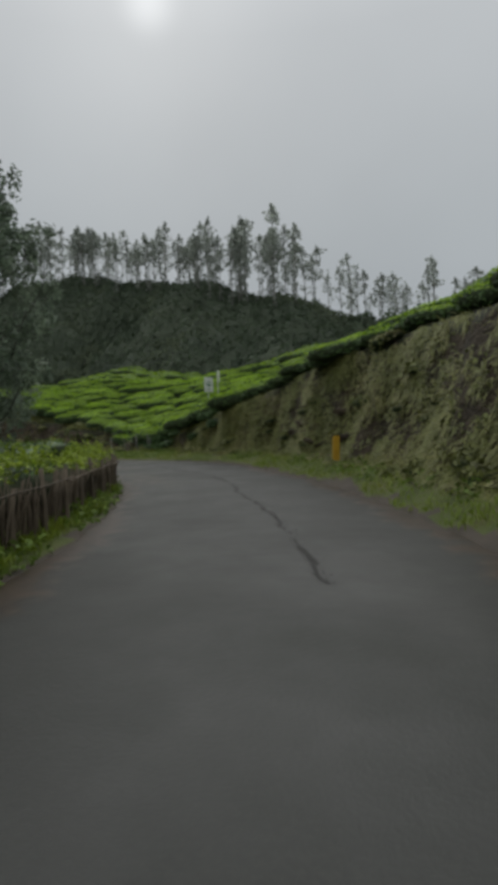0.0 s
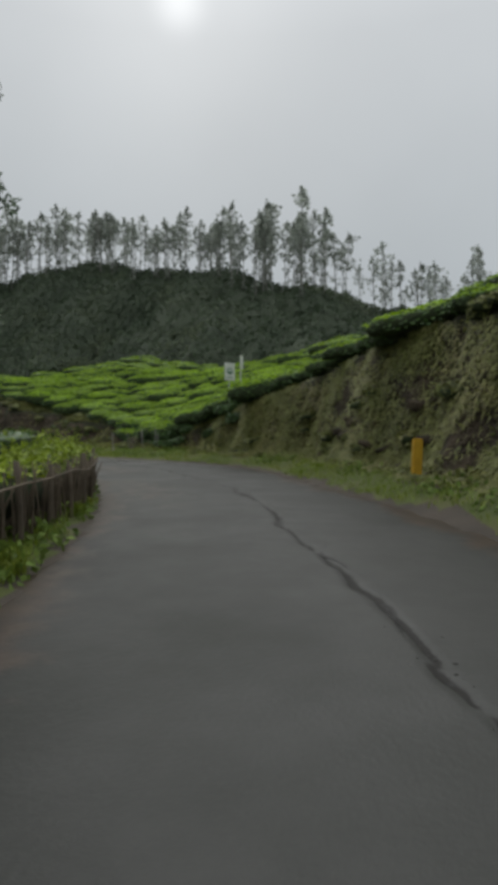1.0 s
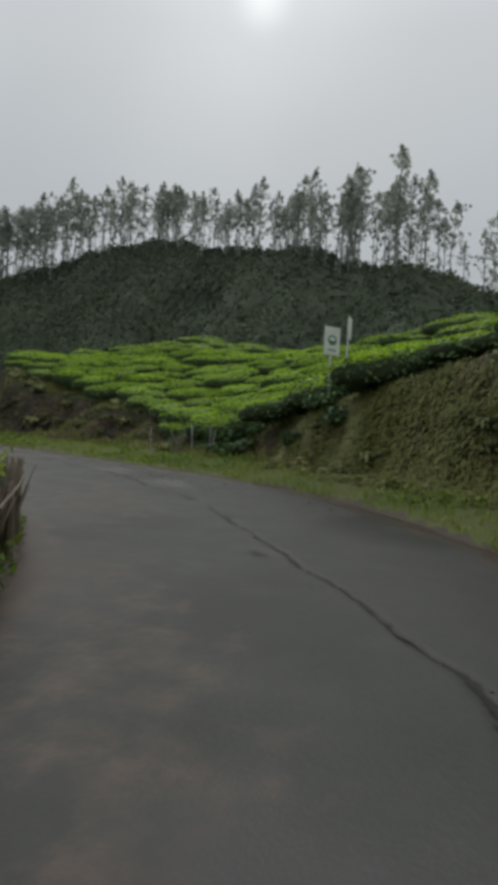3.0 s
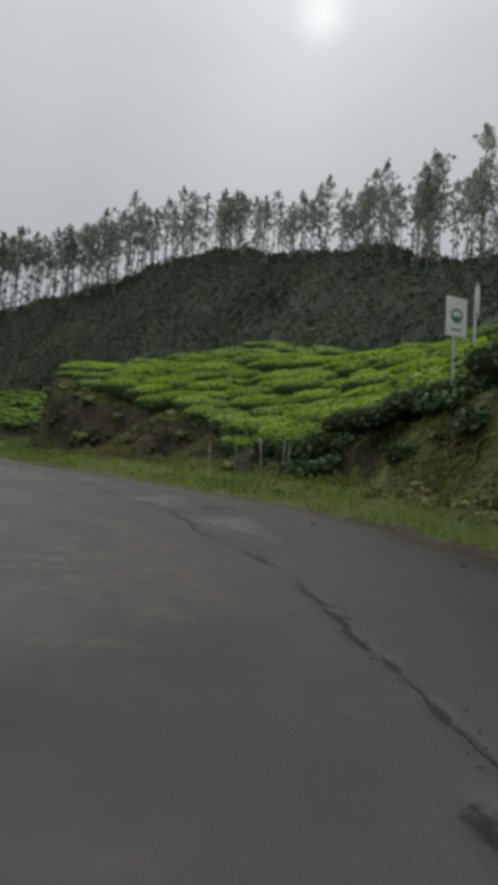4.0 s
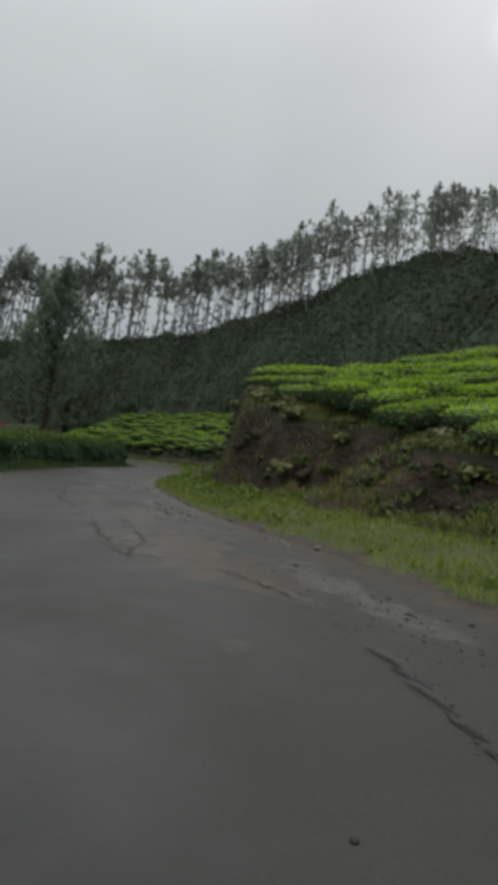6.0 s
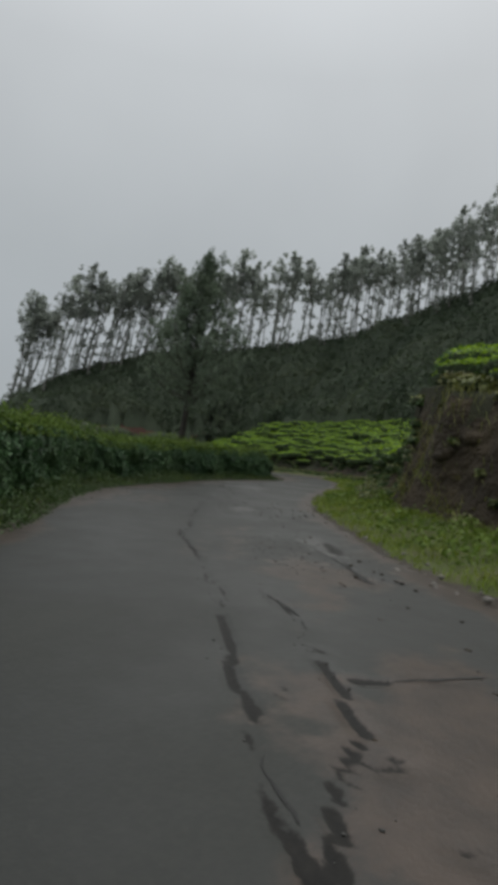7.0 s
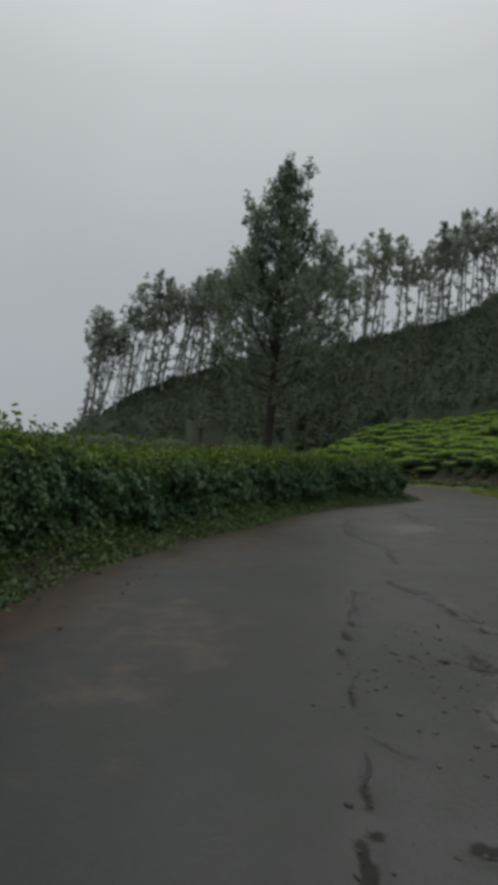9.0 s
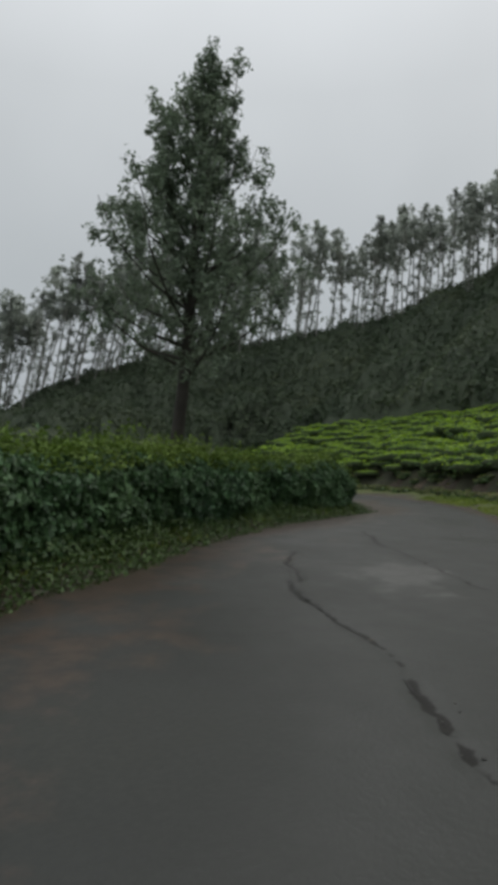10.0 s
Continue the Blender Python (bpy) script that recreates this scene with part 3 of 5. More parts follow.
def wear_mask(x, y):
    """Three channels of wear over the road."""
    out = np.zeros((len(x), 3))
    wob = 0.5 * value_noise(x, y, 0.35, 61) + 0.7 * value_noise(x, y, 1.2, 62)
    for wide, pts in JOINTS:
        d, _ = nearest(np.array(pts, float), x + 0.12 * value_noise(x, y, 0.8, 63), y + 0.12 * value_noise(x, y, 0.8, 64))
        out[:, 0] = np.maximum(out[:, 0], np.clip(1.5 - np.abs(d) / (0.20 * wide * (1 + 0.8 * wob)), 0, 1) * np.clip(0.9 + 1.0 * value_noise(x, y, 0.9, 65), 0, 1))
    craze = np.abs(value_noise(x, y, 0.9, 91, 2)) + 0.6 * np.abs(value_noise(x + 3.7, y - 1.9, 0.45, 92, 2))
    broken = np.zeros(len(x))
    for px, py, rx, ry in ((-5.6, 23.8, 2.3, 1.5), (-16.6, 31.4, 2.6, 1.4), (-22.0, 34.8, 2.2, 1.3), (-12.6, 28.4, 1.6, 1.2), (-2.0, 18.0, 1.6, 0.9)):
        broken = np.maximum(broken, np.clip(1.4 - np.hypot((x - px) / rx, (y - py) / ry) + 0.5 * wob, 0, 1))
    out[:, 0] = np.maximum(out[:, 0], 0.62 * broken * np.clip(1.15 - craze / 0.055, 0, 1))
    for px, py, rx, ry, turn, ch in PATCHES:
        c, s = math.cos(radians(turn)), math.sin(radians(turn))
        u, v = ((x - px) * c + (y - py) * s) / rx, (-(x - px) * s + (y - py) * c) / ry
        weight, ch = ((0.75, 0.85, 0.85, 0.42)[ch], ch % 3 + (ch == 3))
        out[:, ch] = np.maximum(out[:, ch], weight * np.clip(1.5 * (0.9 - np.hypot(u, v) + 0.85 * wob), 0, 1))
    d, _ = nearest(OUT, x, y)
    e, _ = nearest(INN, x, y)
    edge = np.minimum(-d, e)
    reach = 0.8 + 2.2 * smooth01((-21 - x) / 5) * (e < -d)
    out[:, 1] = np.maximum(out[:, 1], 0.95 * np.clip(0.8 - edge / reach + 0.5 * wob, 0, 1))
    return out


def road():
    cols = 104
    outer, inner = along(OUT, 1500), along(INN, 1500)
    pair = np.maximum.accumulate(((outer[:, None] - inner[None])**2).sum(2).argmin(1))
    pair = np.convolve(np.r_[np.full(20, pair[0]), pair, np.full(20, pair[-1])], np.ones(41) / 41, "valid")
    near = [int(((outer - q)**2).sum(1).argmin()) for q in ((4.15, 1), (-40, 58.5))]
    step = np.linalg.norm(outer[1] - outer[0])
    t = np.r_[np.arange(0, near[0], 5), np.arange(near[0], near[1], 0.07 / step), np.arange(near[1], 1499, 4), 1499]
    inner = np.stack([np.interp(np.interp(t, np.arange(1500), pair), np.arange(1500), inner[:, i]) for i in range(2)], 1)
    outer = np.stack([np.interp(t, np.arange(1500), outer[:, i]) for i in range(2)], 1)
    t = np.linspace(0, 1, cols)
    p = outer[:, None] * (1 - t[None, :, None]) + inner[:, None] * t[None, :, None]
    px, py = p[..., 0].ravel(), p[..., 1].ravel()
    ragged = 0.17 * value_noise(px, py, 0.9, 11).reshape(p.shape[:2])
    way = unit(outer - inner)[:, None]
    shift = (np.clip(1 - t / 0.12, 0, 1) - np.clip(1 - (1 - t) / 0.12, 0, 1)) * ragged
    p = p + way * (shift + 0.22 * np.clip(1 - t / 0.08, 0, 1) - 0.22 * np.clip(1 - (1 - t) / 0.08, 0, 1))[..., None]
    px, py = p[..., 0].ravel(), p[..., 1].ravel()
    wear = wear_mask(px, py)
    z = (0.012 * value_noise(px, py, 3.0, 12) - 0.026 * wear[:, 0] + 0.008 * wear[:, 2] * value_noise(px, py, 0.3, 13)).reshape(p.shape[:2]) + 0.03 * (1 - (2 * t - 1)**2)[None]
    z[:, 0] = z[:, -1] = -0.06
    z[:, 1] = z[:, -2] = -0.02
    n = len(outer)
    c = (np.arange(n - 1)[:, None] * cols + np.arange(cols - 1)).ravel()
    me = mesh_of("road", np.concatenate([p, z[..., None]], 2), np.stack([c, c + cols, c + cols + 1, c + 1], 1), [M_ROAD], smooth=True)
    layer = me.color_attributes.new("wear", "FLOAT_COLOR", "POINT")
    layer.data.foreach_set("color", np.c_[wear, np.ones(len(wear))].astype(np.float32).ravel())
    return me


put("road", road(), label="wet grey asphalt estate road with ragged edges", category="road", kind="structure")


# ---- tea ----
def tea_arrays(rng, leaves, radius=0.68, height=0.78, leaf=0.09):
    """One plucked tea bush about its foot: core vertices and quads, young leaves on the table, old leaves on the sides."""
    ph = rng.uniform(0, 6.3, 3)

    def shell(theta, up):
        # a flat-topped cushion
        swell = radius * (1 + 0.10 * np.sin(2 * theta + ph[0]) + 0.07 * np.sin(3 * theta + ph[1]))
        rim = np.power(np.clip(1 - np.abs(up)**3.2, 0, 1), 0.5)
        return np.stack([swell * rim * np.cos(theta), swell * rim * np.sin(theta), height * (0.60 + 0.40 * up + 0.03 * np.sin(4 * theta + ph[2]))], -1)

    seg, rings = 14, np.array([-0.95, -0.5, 0.1, 0.55, 0.8, 0.93, 0.98, 0.9995])
    th = np.arange(seg) / seg * 2 * math.pi
    core = np.concatenate([shell(th, np.full(seg, u)) * (0.95, 0.95, 0.97) for u in rings])
    core[:, 2] += 0.03 * height * np.sin(9 * core[:, 0] + ph[0]) * np.cos(8 * core[:, 1] + ph[1]) * (core[:, 2] > 0.7 * height)
    i = np.arange(len(rings) - 1)[:, None] * seg
    k = np.arange(seg)
    faces = np.stack([i + k, i + (k + 1) % seg, i + seg + (k + 1) % seg, i + seg + k], -1).reshape(-1, 4)
    n1 = int(leaves * 0.62)
    t, r = rng.uniform(0, 6.283, n1), np.sqrt(rng.uniform(0, 1, n1))
    top = shell(t, np.power(np.clip(1 - (r * 0.97)**2, 0.02, 1), 1 / 3.2)) + rng.normal(size=(n1, 3)) * (0.02, 0.02, 0.022)
    young = leaf_quads(rng, top, np.tile((0, 0, 1.0), (n1, 1)), leaf, leaf * 0.55, spread=0.6)
    n2 = leaves - n1
    t = rng.uniform(0, 6.283, n2)
    side = shell(t, rng.uniform(-0.75, 0.9, n2)) + rng.normal(size=(n2, 3)) * 0.025
    out = np.stack([np.cos(t), np.sin(t), np.full(n2, 0.35)], -1)
    old = leaf_quads(rng, side, out, leaf * 1.05, leaf * 0.55, droop=0.2)
    return core, faces, young, old


def place_rows(xmin, xmax, ymin, ymax, step, seed, jitter=0.3):
    rng = np.random.default_rng(seed)
    pts = []
    for r, y in enumerate(np.arange(ymin, ymax, step * 0.86)):
        for x in np.arange(xmin + (r % 2) * step / 2, xmax, step):
            pts.append((x, y))
    pts = np.array(pts)
    return pts + rng.uniform(-jitter, jitter, pts.shape) * step


spots = place_rows(-66, 9, 2, 80, 1.27, 21)
tz, tzone, td, te, thill, tk = terrain(spots[:, 0], spots[:, 1])
_, tfoot = nearest(OUT, spots[:, 0], spots[:, 1])
back = td - tfoot[:, 2] - tfoot[:, 3]
set_back = 0.30 + 0.75 * smooth01((-11 - spots[:, 0]) / 3) * (0.6 + 0.6 * value_noise(spots[:, 0], spots[:, 1], 2.5, 30))
dip = (spots[:, 0] > -7.2) & (spots[:, 0] < 0.5)
set_back = np.where(dip, -0.1, set_back)
on_mound = ((tzone == 3) | (dip & (tzone == 2) & (tk > 0.85) & (td > 0))) & ((back > set_back) | (dip & (tk > 0.85))) & (spots[:, 0] > -21.3) & (spots[:, 1] < 54)
bare = value_noise(spots[:, 0], spots[:, 1], 3.0, 31) < -0.52
tea_spots = [(float(x), float(y), float(z)) for (x, y), z, ok in zip(spots, tz, on_mound & ~bare) if ok]
tea_spots.sort(key=lambda p: min(math.hypot(p[0] + 10, p[1] - 34), 2 + math.hypot(p[0] - 3.5, (p[1] - 16) * 0.7)))
rng = np.random.default_rng(4)
TEA_KINDS = [tea_arrays(rng, 1020, 0.78 + 0.04 * i, 0.72 + 0.03 * (i % 3)) for i in range(5)]
tea_things = []
for core, faces, young, old in TEA_KINDS:
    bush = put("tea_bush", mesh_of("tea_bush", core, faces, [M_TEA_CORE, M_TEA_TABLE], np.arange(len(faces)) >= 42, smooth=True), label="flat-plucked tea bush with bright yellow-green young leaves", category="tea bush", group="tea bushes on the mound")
    put("young_leaves", quad_mesh("young_leaves", young, [M_TEA_YOUNG]), bush, "bright yellow-green young leaves")
    put("old_leaves", quad_mesh("old_leaves", old, [M_TEA_OLD]), bush, "dark green older leaves")
    stems = []
    for a in range(5):
        t = a * 1.26 + rng.uniform(0, 0.6)
        reach = np.array([math.cos(t), math.sin(t), 0])
        stems.append(tube([(0, 0, -0.12) + reach * 0.05, reach * 0.16 + (0, 0, 0.2), reach * 0.36 + (0, 0, 0.48)], [0.028, 0.022, 0.012], 5))
    put("stem", tube_mesh("stem", stems, M_BARK), bush, "gnarled grey-brown stems")
    tea_things.append(bush)
pick = random.Random(8)


def slope_turn(x, y):
    """Turn that lays an upright thing along the slope of the mound or the far terrace."""
    if x < -21.3:
        gx, gy = 0.0, 0.0
    else:
        gx, gy = [float((mound_height(x + a, y + b) - mound_height(x - a, y - b)) / 1.6) for a, b in ((0.8, 0), (0, 0.8))]
    steep = math.hypot(gx, gy)
    k = 0.55 * min(1.0, 0.5 / max(steep, 1e-6))
    return Vector((0, 0, 1)).rotation_difference(Vector((-gx * k, -gy * k, 1)).normalized()).to_matrix().to_4x4()


for n, (x, y, z) in enumerate(tea_spots[:300]):
    m = Matrix.Translation((x, y, z - 0.16 + 0.20 * float(value_noise(np.array([x]), np.array([y]), 2.2, 33)[0]) + pick.uniform(-0.10, 0.08))) @ slope_turn(x, y) @ pose(0, 0, 0, 0, 0, pick.uniform(-28, 38) + 180 * pick.randint(0, 1))
    s = pick.uniform(0.9, 1.15)
    if n < len(tea_things):
        tea_things[n].matrix_basis = m
    else:
        made = copy_thing(tea_things[n % len(tea_things)], m)
        made.scale = (s * pick.uniform(1.1, 1.7), s * pick.uniform(0.50, 0.70), s * pick.uniform(0.86, 1.22) * (0.72 if x > 0.5 else 1))


def tea_stuff(name, places, label, leaves, seed, mats, size=1.0, stretch=1.3, uneven=0.0):
    """Many bushes in one mesh."""
    r = np.random.default_rng(seed)
    kinds = [tea_arrays(r, leaves, 0.80 * size, 0.76 * size, 0.125) for _ in range(4)]
    vs, fs, ms, base = [], [], [], 0
    for n, (x, y, z) in enumerate(places):
        core, faces, young, old = kinds[n % 4]
        v = np.concatenate([core, young.reshape(-1, 3), old.reshape(-1, 3)])
        a, s = r.uniform(-0.5, 0.7) + 3.14 * r.integers(0, 2), r.uniform(0.8, 1.3)
        v = v * (stretch, 0.70 if stretch > 1 else 1, r.uniform(0.82, 1.2))
        c, si = math.cos(a), math.sin(a)
        v = np.stack([c * v[:, 0] - si * v[:, 1], si * v[:, 0] + c * v[:, 1], v[:, 2]], 1) * s @ np.array((slope_turn(x, y) @ pose(0, 0, 0, 40 * uneven * r.normal(), 40 * uneven * r.normal())).to_3x3()).T + (x, y, z - 0.05 + uneven * r.normal())
        lf = np.arange(len(core), len(core) + 4 * (len(young) + len(old))).reshape(-1, 4)
        vs.append(v)
        fs.append(np.concatenate([faces, lf]) + base)
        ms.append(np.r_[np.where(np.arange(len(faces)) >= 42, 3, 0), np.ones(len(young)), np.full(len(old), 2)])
        base += len(v)
    put(name, mesh_of(name, np.concatenate(vs), np.concatenate(fs), mats, np.concatenate(ms)), label=label, category="tea bushes", kind="stuff")


tea_stuff("tea_field", tea_spots[300:], "rows of bright green tea bushes on the slope", 230, 5, [M_TEA_CORE, M_TEA_YOUNG, M_TEA_OLD, M_TEA_TABLE], uneven=0.06)
low_spots = place_rows(-66, -22.6, 36, 74, 0.80, 26, 0.4)
lz, lzone, ld, le, lh, lk = terrain(low_spots[:, 0], low_spots[:, 1])
_, lfoot = nearest(OUT, low_spots[:, 0], low_spots[:, 1])
ok = (lzone == 3) & (ld - lfoot[:, 2] - lfoot[:, 3] > 0.1) & (ld < 11.6)
tea_stuff("terrace_tea", [(float(x), float(y), float(z)) for (x, y), z, o in zip(low_spots, lz, ok) if o], "green tea bushes on the low terrace under the wood", 170, 15, [M_TEA_CORE, M_TEA_YOUNG, M_TEA_OLD, M_TEA_TABLE], 0.78, 1.7, uneven=0.12)
# Shrubs and tea flank with dark leaves only: the shade is in the colour.
r = np.random.default_rng(24)
x, y = r.uniform(-9.5, 3.2, 900), r.uniform(19, 35, 900)
z, zn, d, e, h, k = terrain(x, y)
ok = (zn == 2) & (d > 0) & (k > np.interp(x, [-8, -5, -3.8, -2.5, -1.0, -0.9], [0.62, 0.35, 0.40, 0.5, 0.6, 2])) & (r.random(900) < 0.75)
tea_stuff("bank_shrubs", list(zip(x[ok], y[ok], z[ok] - 0.05)), "tea and low shrubs on the bank corner, coloured dark for shade", 300, 8, [M_TEA_CORE, M_TEA_OLD, M_TEA_OLD, M_TEA_CORE], 0.44, 1.0)
r = np.random.default_rng(25)
x, y = r.uniform(-22.5, 5, 5000), r.uniform(4, 40, 5000)
z, zn, d, e, h, k = terrain(x, y)
_, ft = nearest(OUT, x, y)
ok = (d > 0) & (d < 8) & (((zn == 2) & (k > 0.8)) | ((zn == 3) & (d - ft[:, 2] - ft[:, 3] < 0.6))) & (value_noise(x, y, 1.5, 35) > -0.25) & ~((x > -4.5) & (y > 15)) & (x > -21.6) & (r.random(5000) < 0.55)
tea_stuff("lip_shrubs", list(zip(x[ok], y[ok], z[ok] - 0.08)), "olive shrubs and grass clumps on the bank lip", 150, 9, [M_TEA_CORE, M_FERN, M_FERN, M_FERN], 0.36, 1.0)
x, y = r.uniform(-22, 5, 6000), r.uniform(3, 40, 6000)
z, zn, d, e, h, k = terrain(x, y)
ok = (d > 0) & (zn == 2) & (k < 0.75) & (d < 7) & (value_noise(x + z, y + z, 1.5, 36) > np.where(x > -4, -0.2, 0.15)) & (r.random(6000) < 0.6)
tea_stuff("bank_ferns", list(zip(x[ok], y[ok], z[ok] - 0.16)), "green fern clumps growing on the earth bank", 130, 10, [M_TEA_CORE, M_FERN, M_FERN, M_FERN], 0.34, 1.0)
field = place_rows(-13, 0, -6, 19, 1.05, 22)
fz, fzone, fd, fe, fh, fk = terrain(field[:, 0], field[:, 1])
ok = (fzone != 0) & (fd < 0) & (fe > 1.9) & (fe < 6.5)
tea_stuff("roadside_tea", [(float(x), float(y), float(z)) for (x, y), z, o in zip(field, fz, ok) if o], "green tea bushes inside the bend of the road", 240, 6,
          [M_TEA_CORE, M_HEDGE_TOP, M_TEA_OLD, M_TEA_OLD], 0.92)
field = place_rows(-46, -14, 20, 52, 1.1, 23)
fz, fzone, fd, fe, fh, fk = terrain(field[:, 0], field[:, 1])
ok = (fd < 0) & (fe > 2.5) & (fe < 10.5) & (field[:, 1] < 48.5) & (fe < 8) & (fe > 2.4) & (np.hypot(field[:, 0] + 36.6, field[:, 1] - 43.9) > 0.6)
tea_stuff("tea_behind_hedge", [(float(x), float(y), float(z)) for (x, y), z, o in zip(field, fz, ok) if o], "green clipped bushes behind the roadside hedge", 140, 7,
          [M_TEA_CORE, M_HEDGE_TOP, M_HEDGE, M_TEA_CORE], 1.4)


# ---- hedges ----
def offset_line(line, start, end, off, step=0.25):
    """Points along a stretch of an edge, moved sideways; start and end are plan places."""
    p = along(line, 2400)
    i = ((p - start)**2).sum(1).argmin()
    j = ((p - end)**2).sum(1).argmin()
    p = p[i:j + 1]
    way = unit(np.gradient(p, axis=0))
    p = p + np.stack([-way[:, 1], way[:, 0]], 1) * off
    s = np.r_[0, np.cumsum(np.linalg.norm(np.diff(p, axis=0), axis=1))]
    t = np.arange(0, s[-1], step)
    return np.stack([np.interp(t, s, p[:, k]) for k in range(2)], 1)


def hedge(name, line, depth, height, leaf, front_n, top_n, label, seed, mats, foot=0.0, rugged=1.0):
    """A clipped hedge whose road side runs along the line. mats: core, side leaves, top leaves."""
    r = np.random.default_rng(seed)
    n = len(line)
    way = unit(np.gradient(line, axis=0))
    left = np.stack([-way[:, 1], way[:, 0]], 1)
    z0 = terrain(line[:, 0], line[:, 1])[0]
    s = np.arange(n)
    lump = rugged * (0.20 * value_noise(s * 0.25, s * 0 + seed, 3.1, seed) + 0.13 * value_noise(s * 0.25, s * 0 + seed, 1.1, seed + 1) + 0.06 * value_noise(s * 0.25, s * 0 + seed, 0.5, seed + 5))
    ends = np.clip(np.minimum(s, n - 1 - s) * 0.25 / 1.3, 0, 1)
    tall = (height + lump) * (1 - 0.38 * rugged * (1 - ends) ** 2)

    def bulge(i, b):
        return rugged * (0.20 * value_noise(i * 0.25, b * 2.0, 1.3, seed + 2) + 0.12 * value_noise(i * 0.25, b * 2.0, 0.5, seed + 3))

    prof = np.array([(0.10, foot), (0.02, 0.35), (0.0, 0.72), (0.12, 0.92), (0.4, 1.0), (0.75, 1.0), (0.97, 0.9), (1.0, 0.4), (0.95, foot)])

    def surf(i, a, b, grow=0.0):
        """Place on the hedge: along i (fractional), across a (0 front to 1 back), up b (0 to 1)."""
        a = a * depth + bulge(i, b) * (a < 0.3)
        x = np.interp(i, s, line[:, 0]) + np.interp(i, s, left[:, 0]) * a
        y = np.interp(i, s, line[:, 1]) + np.interp(i, s, left[:, 1]) * a
        return np.stack([x, y, np.interp(i, s, z0) + np.interp(i, s, tall) * b], -1)

    ring = np.concatenate([surf(s.astype(float), np.full(n, 0.05 + 0.9 * a), np.full(n, 0.95 * b)) for a, b in prof])
    k = len(prof)
    f = np.array([(j * n + i, j * n + i + 1, (j + 1) * n + i + 1, (j + 1) * n + i) for j in range(k - 1) for i in range(n - 1)])
    ends = [(0, n, 2 * n, 3 * n), (0, 3 * n, 5 * n, 8 * n), (3 * n, 4 * n, 5 * n, 5 * n - 0), (5 * n, 6 * n, 7 * n, 8 * n)]
    cap = [tuple(v + o for v in e) for e in (ends[0], ends[1], ends[3]) for o in (0, n - 1)]
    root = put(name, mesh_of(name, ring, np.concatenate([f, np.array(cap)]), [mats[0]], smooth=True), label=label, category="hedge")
    i = r.uniform(0, n - 1, front_n)
    b = r.uniform(foot, 1.0, front_n) ** 0.9
    clump = value_noise(i * 0.25, b * 1.6, 0.28, seed + 6) + 0.6 * value_noise(i * 0.25, b * 1.6, 0.9, seed + 7)
    full = clump > r.uniform(-1.3, 0.25, front_n)
    i, b, clump = i[full], b[full], clump[full]
    front_n = len(i)
    a = np.interp(b, [0, 0.35, 0.72, 0.92, 1], [0.06, 0.0, 0.0, 0.12, 0.34]) + r.normal(size=front_n) * 0.02 - 0.07 * np.clip(clump, -0.5, 1)
    out = np.stack([-np.interp(i, s, left[:, 0]), -np.interp(i, s, left[:, 1]), np.full(front_n, 0.4)], -1)
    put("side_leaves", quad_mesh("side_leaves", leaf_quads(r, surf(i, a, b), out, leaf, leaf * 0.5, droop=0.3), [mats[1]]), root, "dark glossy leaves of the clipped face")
    m = front_n // 14
    e = r.choice([0.0, n - 1.0], m)
    sgn = np.where(e > 0, 1.0, -1.0)
    q = surf(e, r.uniform(0, 1, m), r.uniform(foot, 1, m))
    dirs = np.stack([np.interp(e, s, way[:, 0]) * sgn, np.interp(e, s, way[:, 1]) * sgn, np.full(m, 0.3)], -1)
    put("end_leaves", quad_mesh("end_leaves", leaf_quads(r, q + dirs * 0.06, dirs, leaf, leaf * 0.5, droop=0.3), [mats[1]]), root, "dark leaves at the hedge end")
    i, a = r.uniform(0, n - 1, top_n), r.uniform(0, 1, top_n)
    b = np.interp(a, [0, 0.12, 0.36, 0.8, 1], [0.8, 0.92, 1.0, 1.0, 0.9]) + np.abs(r.normal(size=top_n)) * 0.03
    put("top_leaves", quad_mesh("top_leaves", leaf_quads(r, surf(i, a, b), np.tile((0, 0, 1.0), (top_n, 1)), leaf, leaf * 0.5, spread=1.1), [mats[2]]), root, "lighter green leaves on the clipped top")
    shoots = top_n // 16
    i, a = r.uniform(0, n - 1, shoots), r.uniform(0, 0.9, shoots)
    foot_of = surf(i, a, np.full(shoots, 0.98))
    rise = r.uniform(0.05, 0.32, (shoots, 1)) * (1 + 0.8 * value_noise(i * 0.25, a, 1.0, seed + 4))[:, None]
    way_up = unit(r.normal(size=(shoots, 3)) * 0.3 + (0, 0, 1.0))
    ps = np.concatenate([foot_of + way_up * rise * f + r.normal(size=(shoots, 3)) * 0.02 for f in (0.2, 0.4, 0.6, 0.8, 1.0, 1.05)])
    put("shoot_growth", quad_mesh("shoot_growth", leaf_quads(r, ps, unit(r.normal(size=ps.shape) + (0, 0, 0.5)), leaf * 0.9, leaf * 0.42), [mats[2]]), root, "ragged unclipped shoots on the top")
    return root, line, z0


h2_line = offset_line(INN, (-12.0, 23.6), (-35.6, 50.2), 0.5)
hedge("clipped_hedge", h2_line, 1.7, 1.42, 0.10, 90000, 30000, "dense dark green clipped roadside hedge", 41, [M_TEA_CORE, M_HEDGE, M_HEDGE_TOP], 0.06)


def eased(line, inward):
    """A roadside line that draws nearer to the road where the bend begins."""
    way = unit(np.gradient(line, axis=0))
    return line + np.stack([way[:, 1], -way[:, 0]], 1) * (inward * smooth01((line[:, 1] - 8) / 5))[:, None]


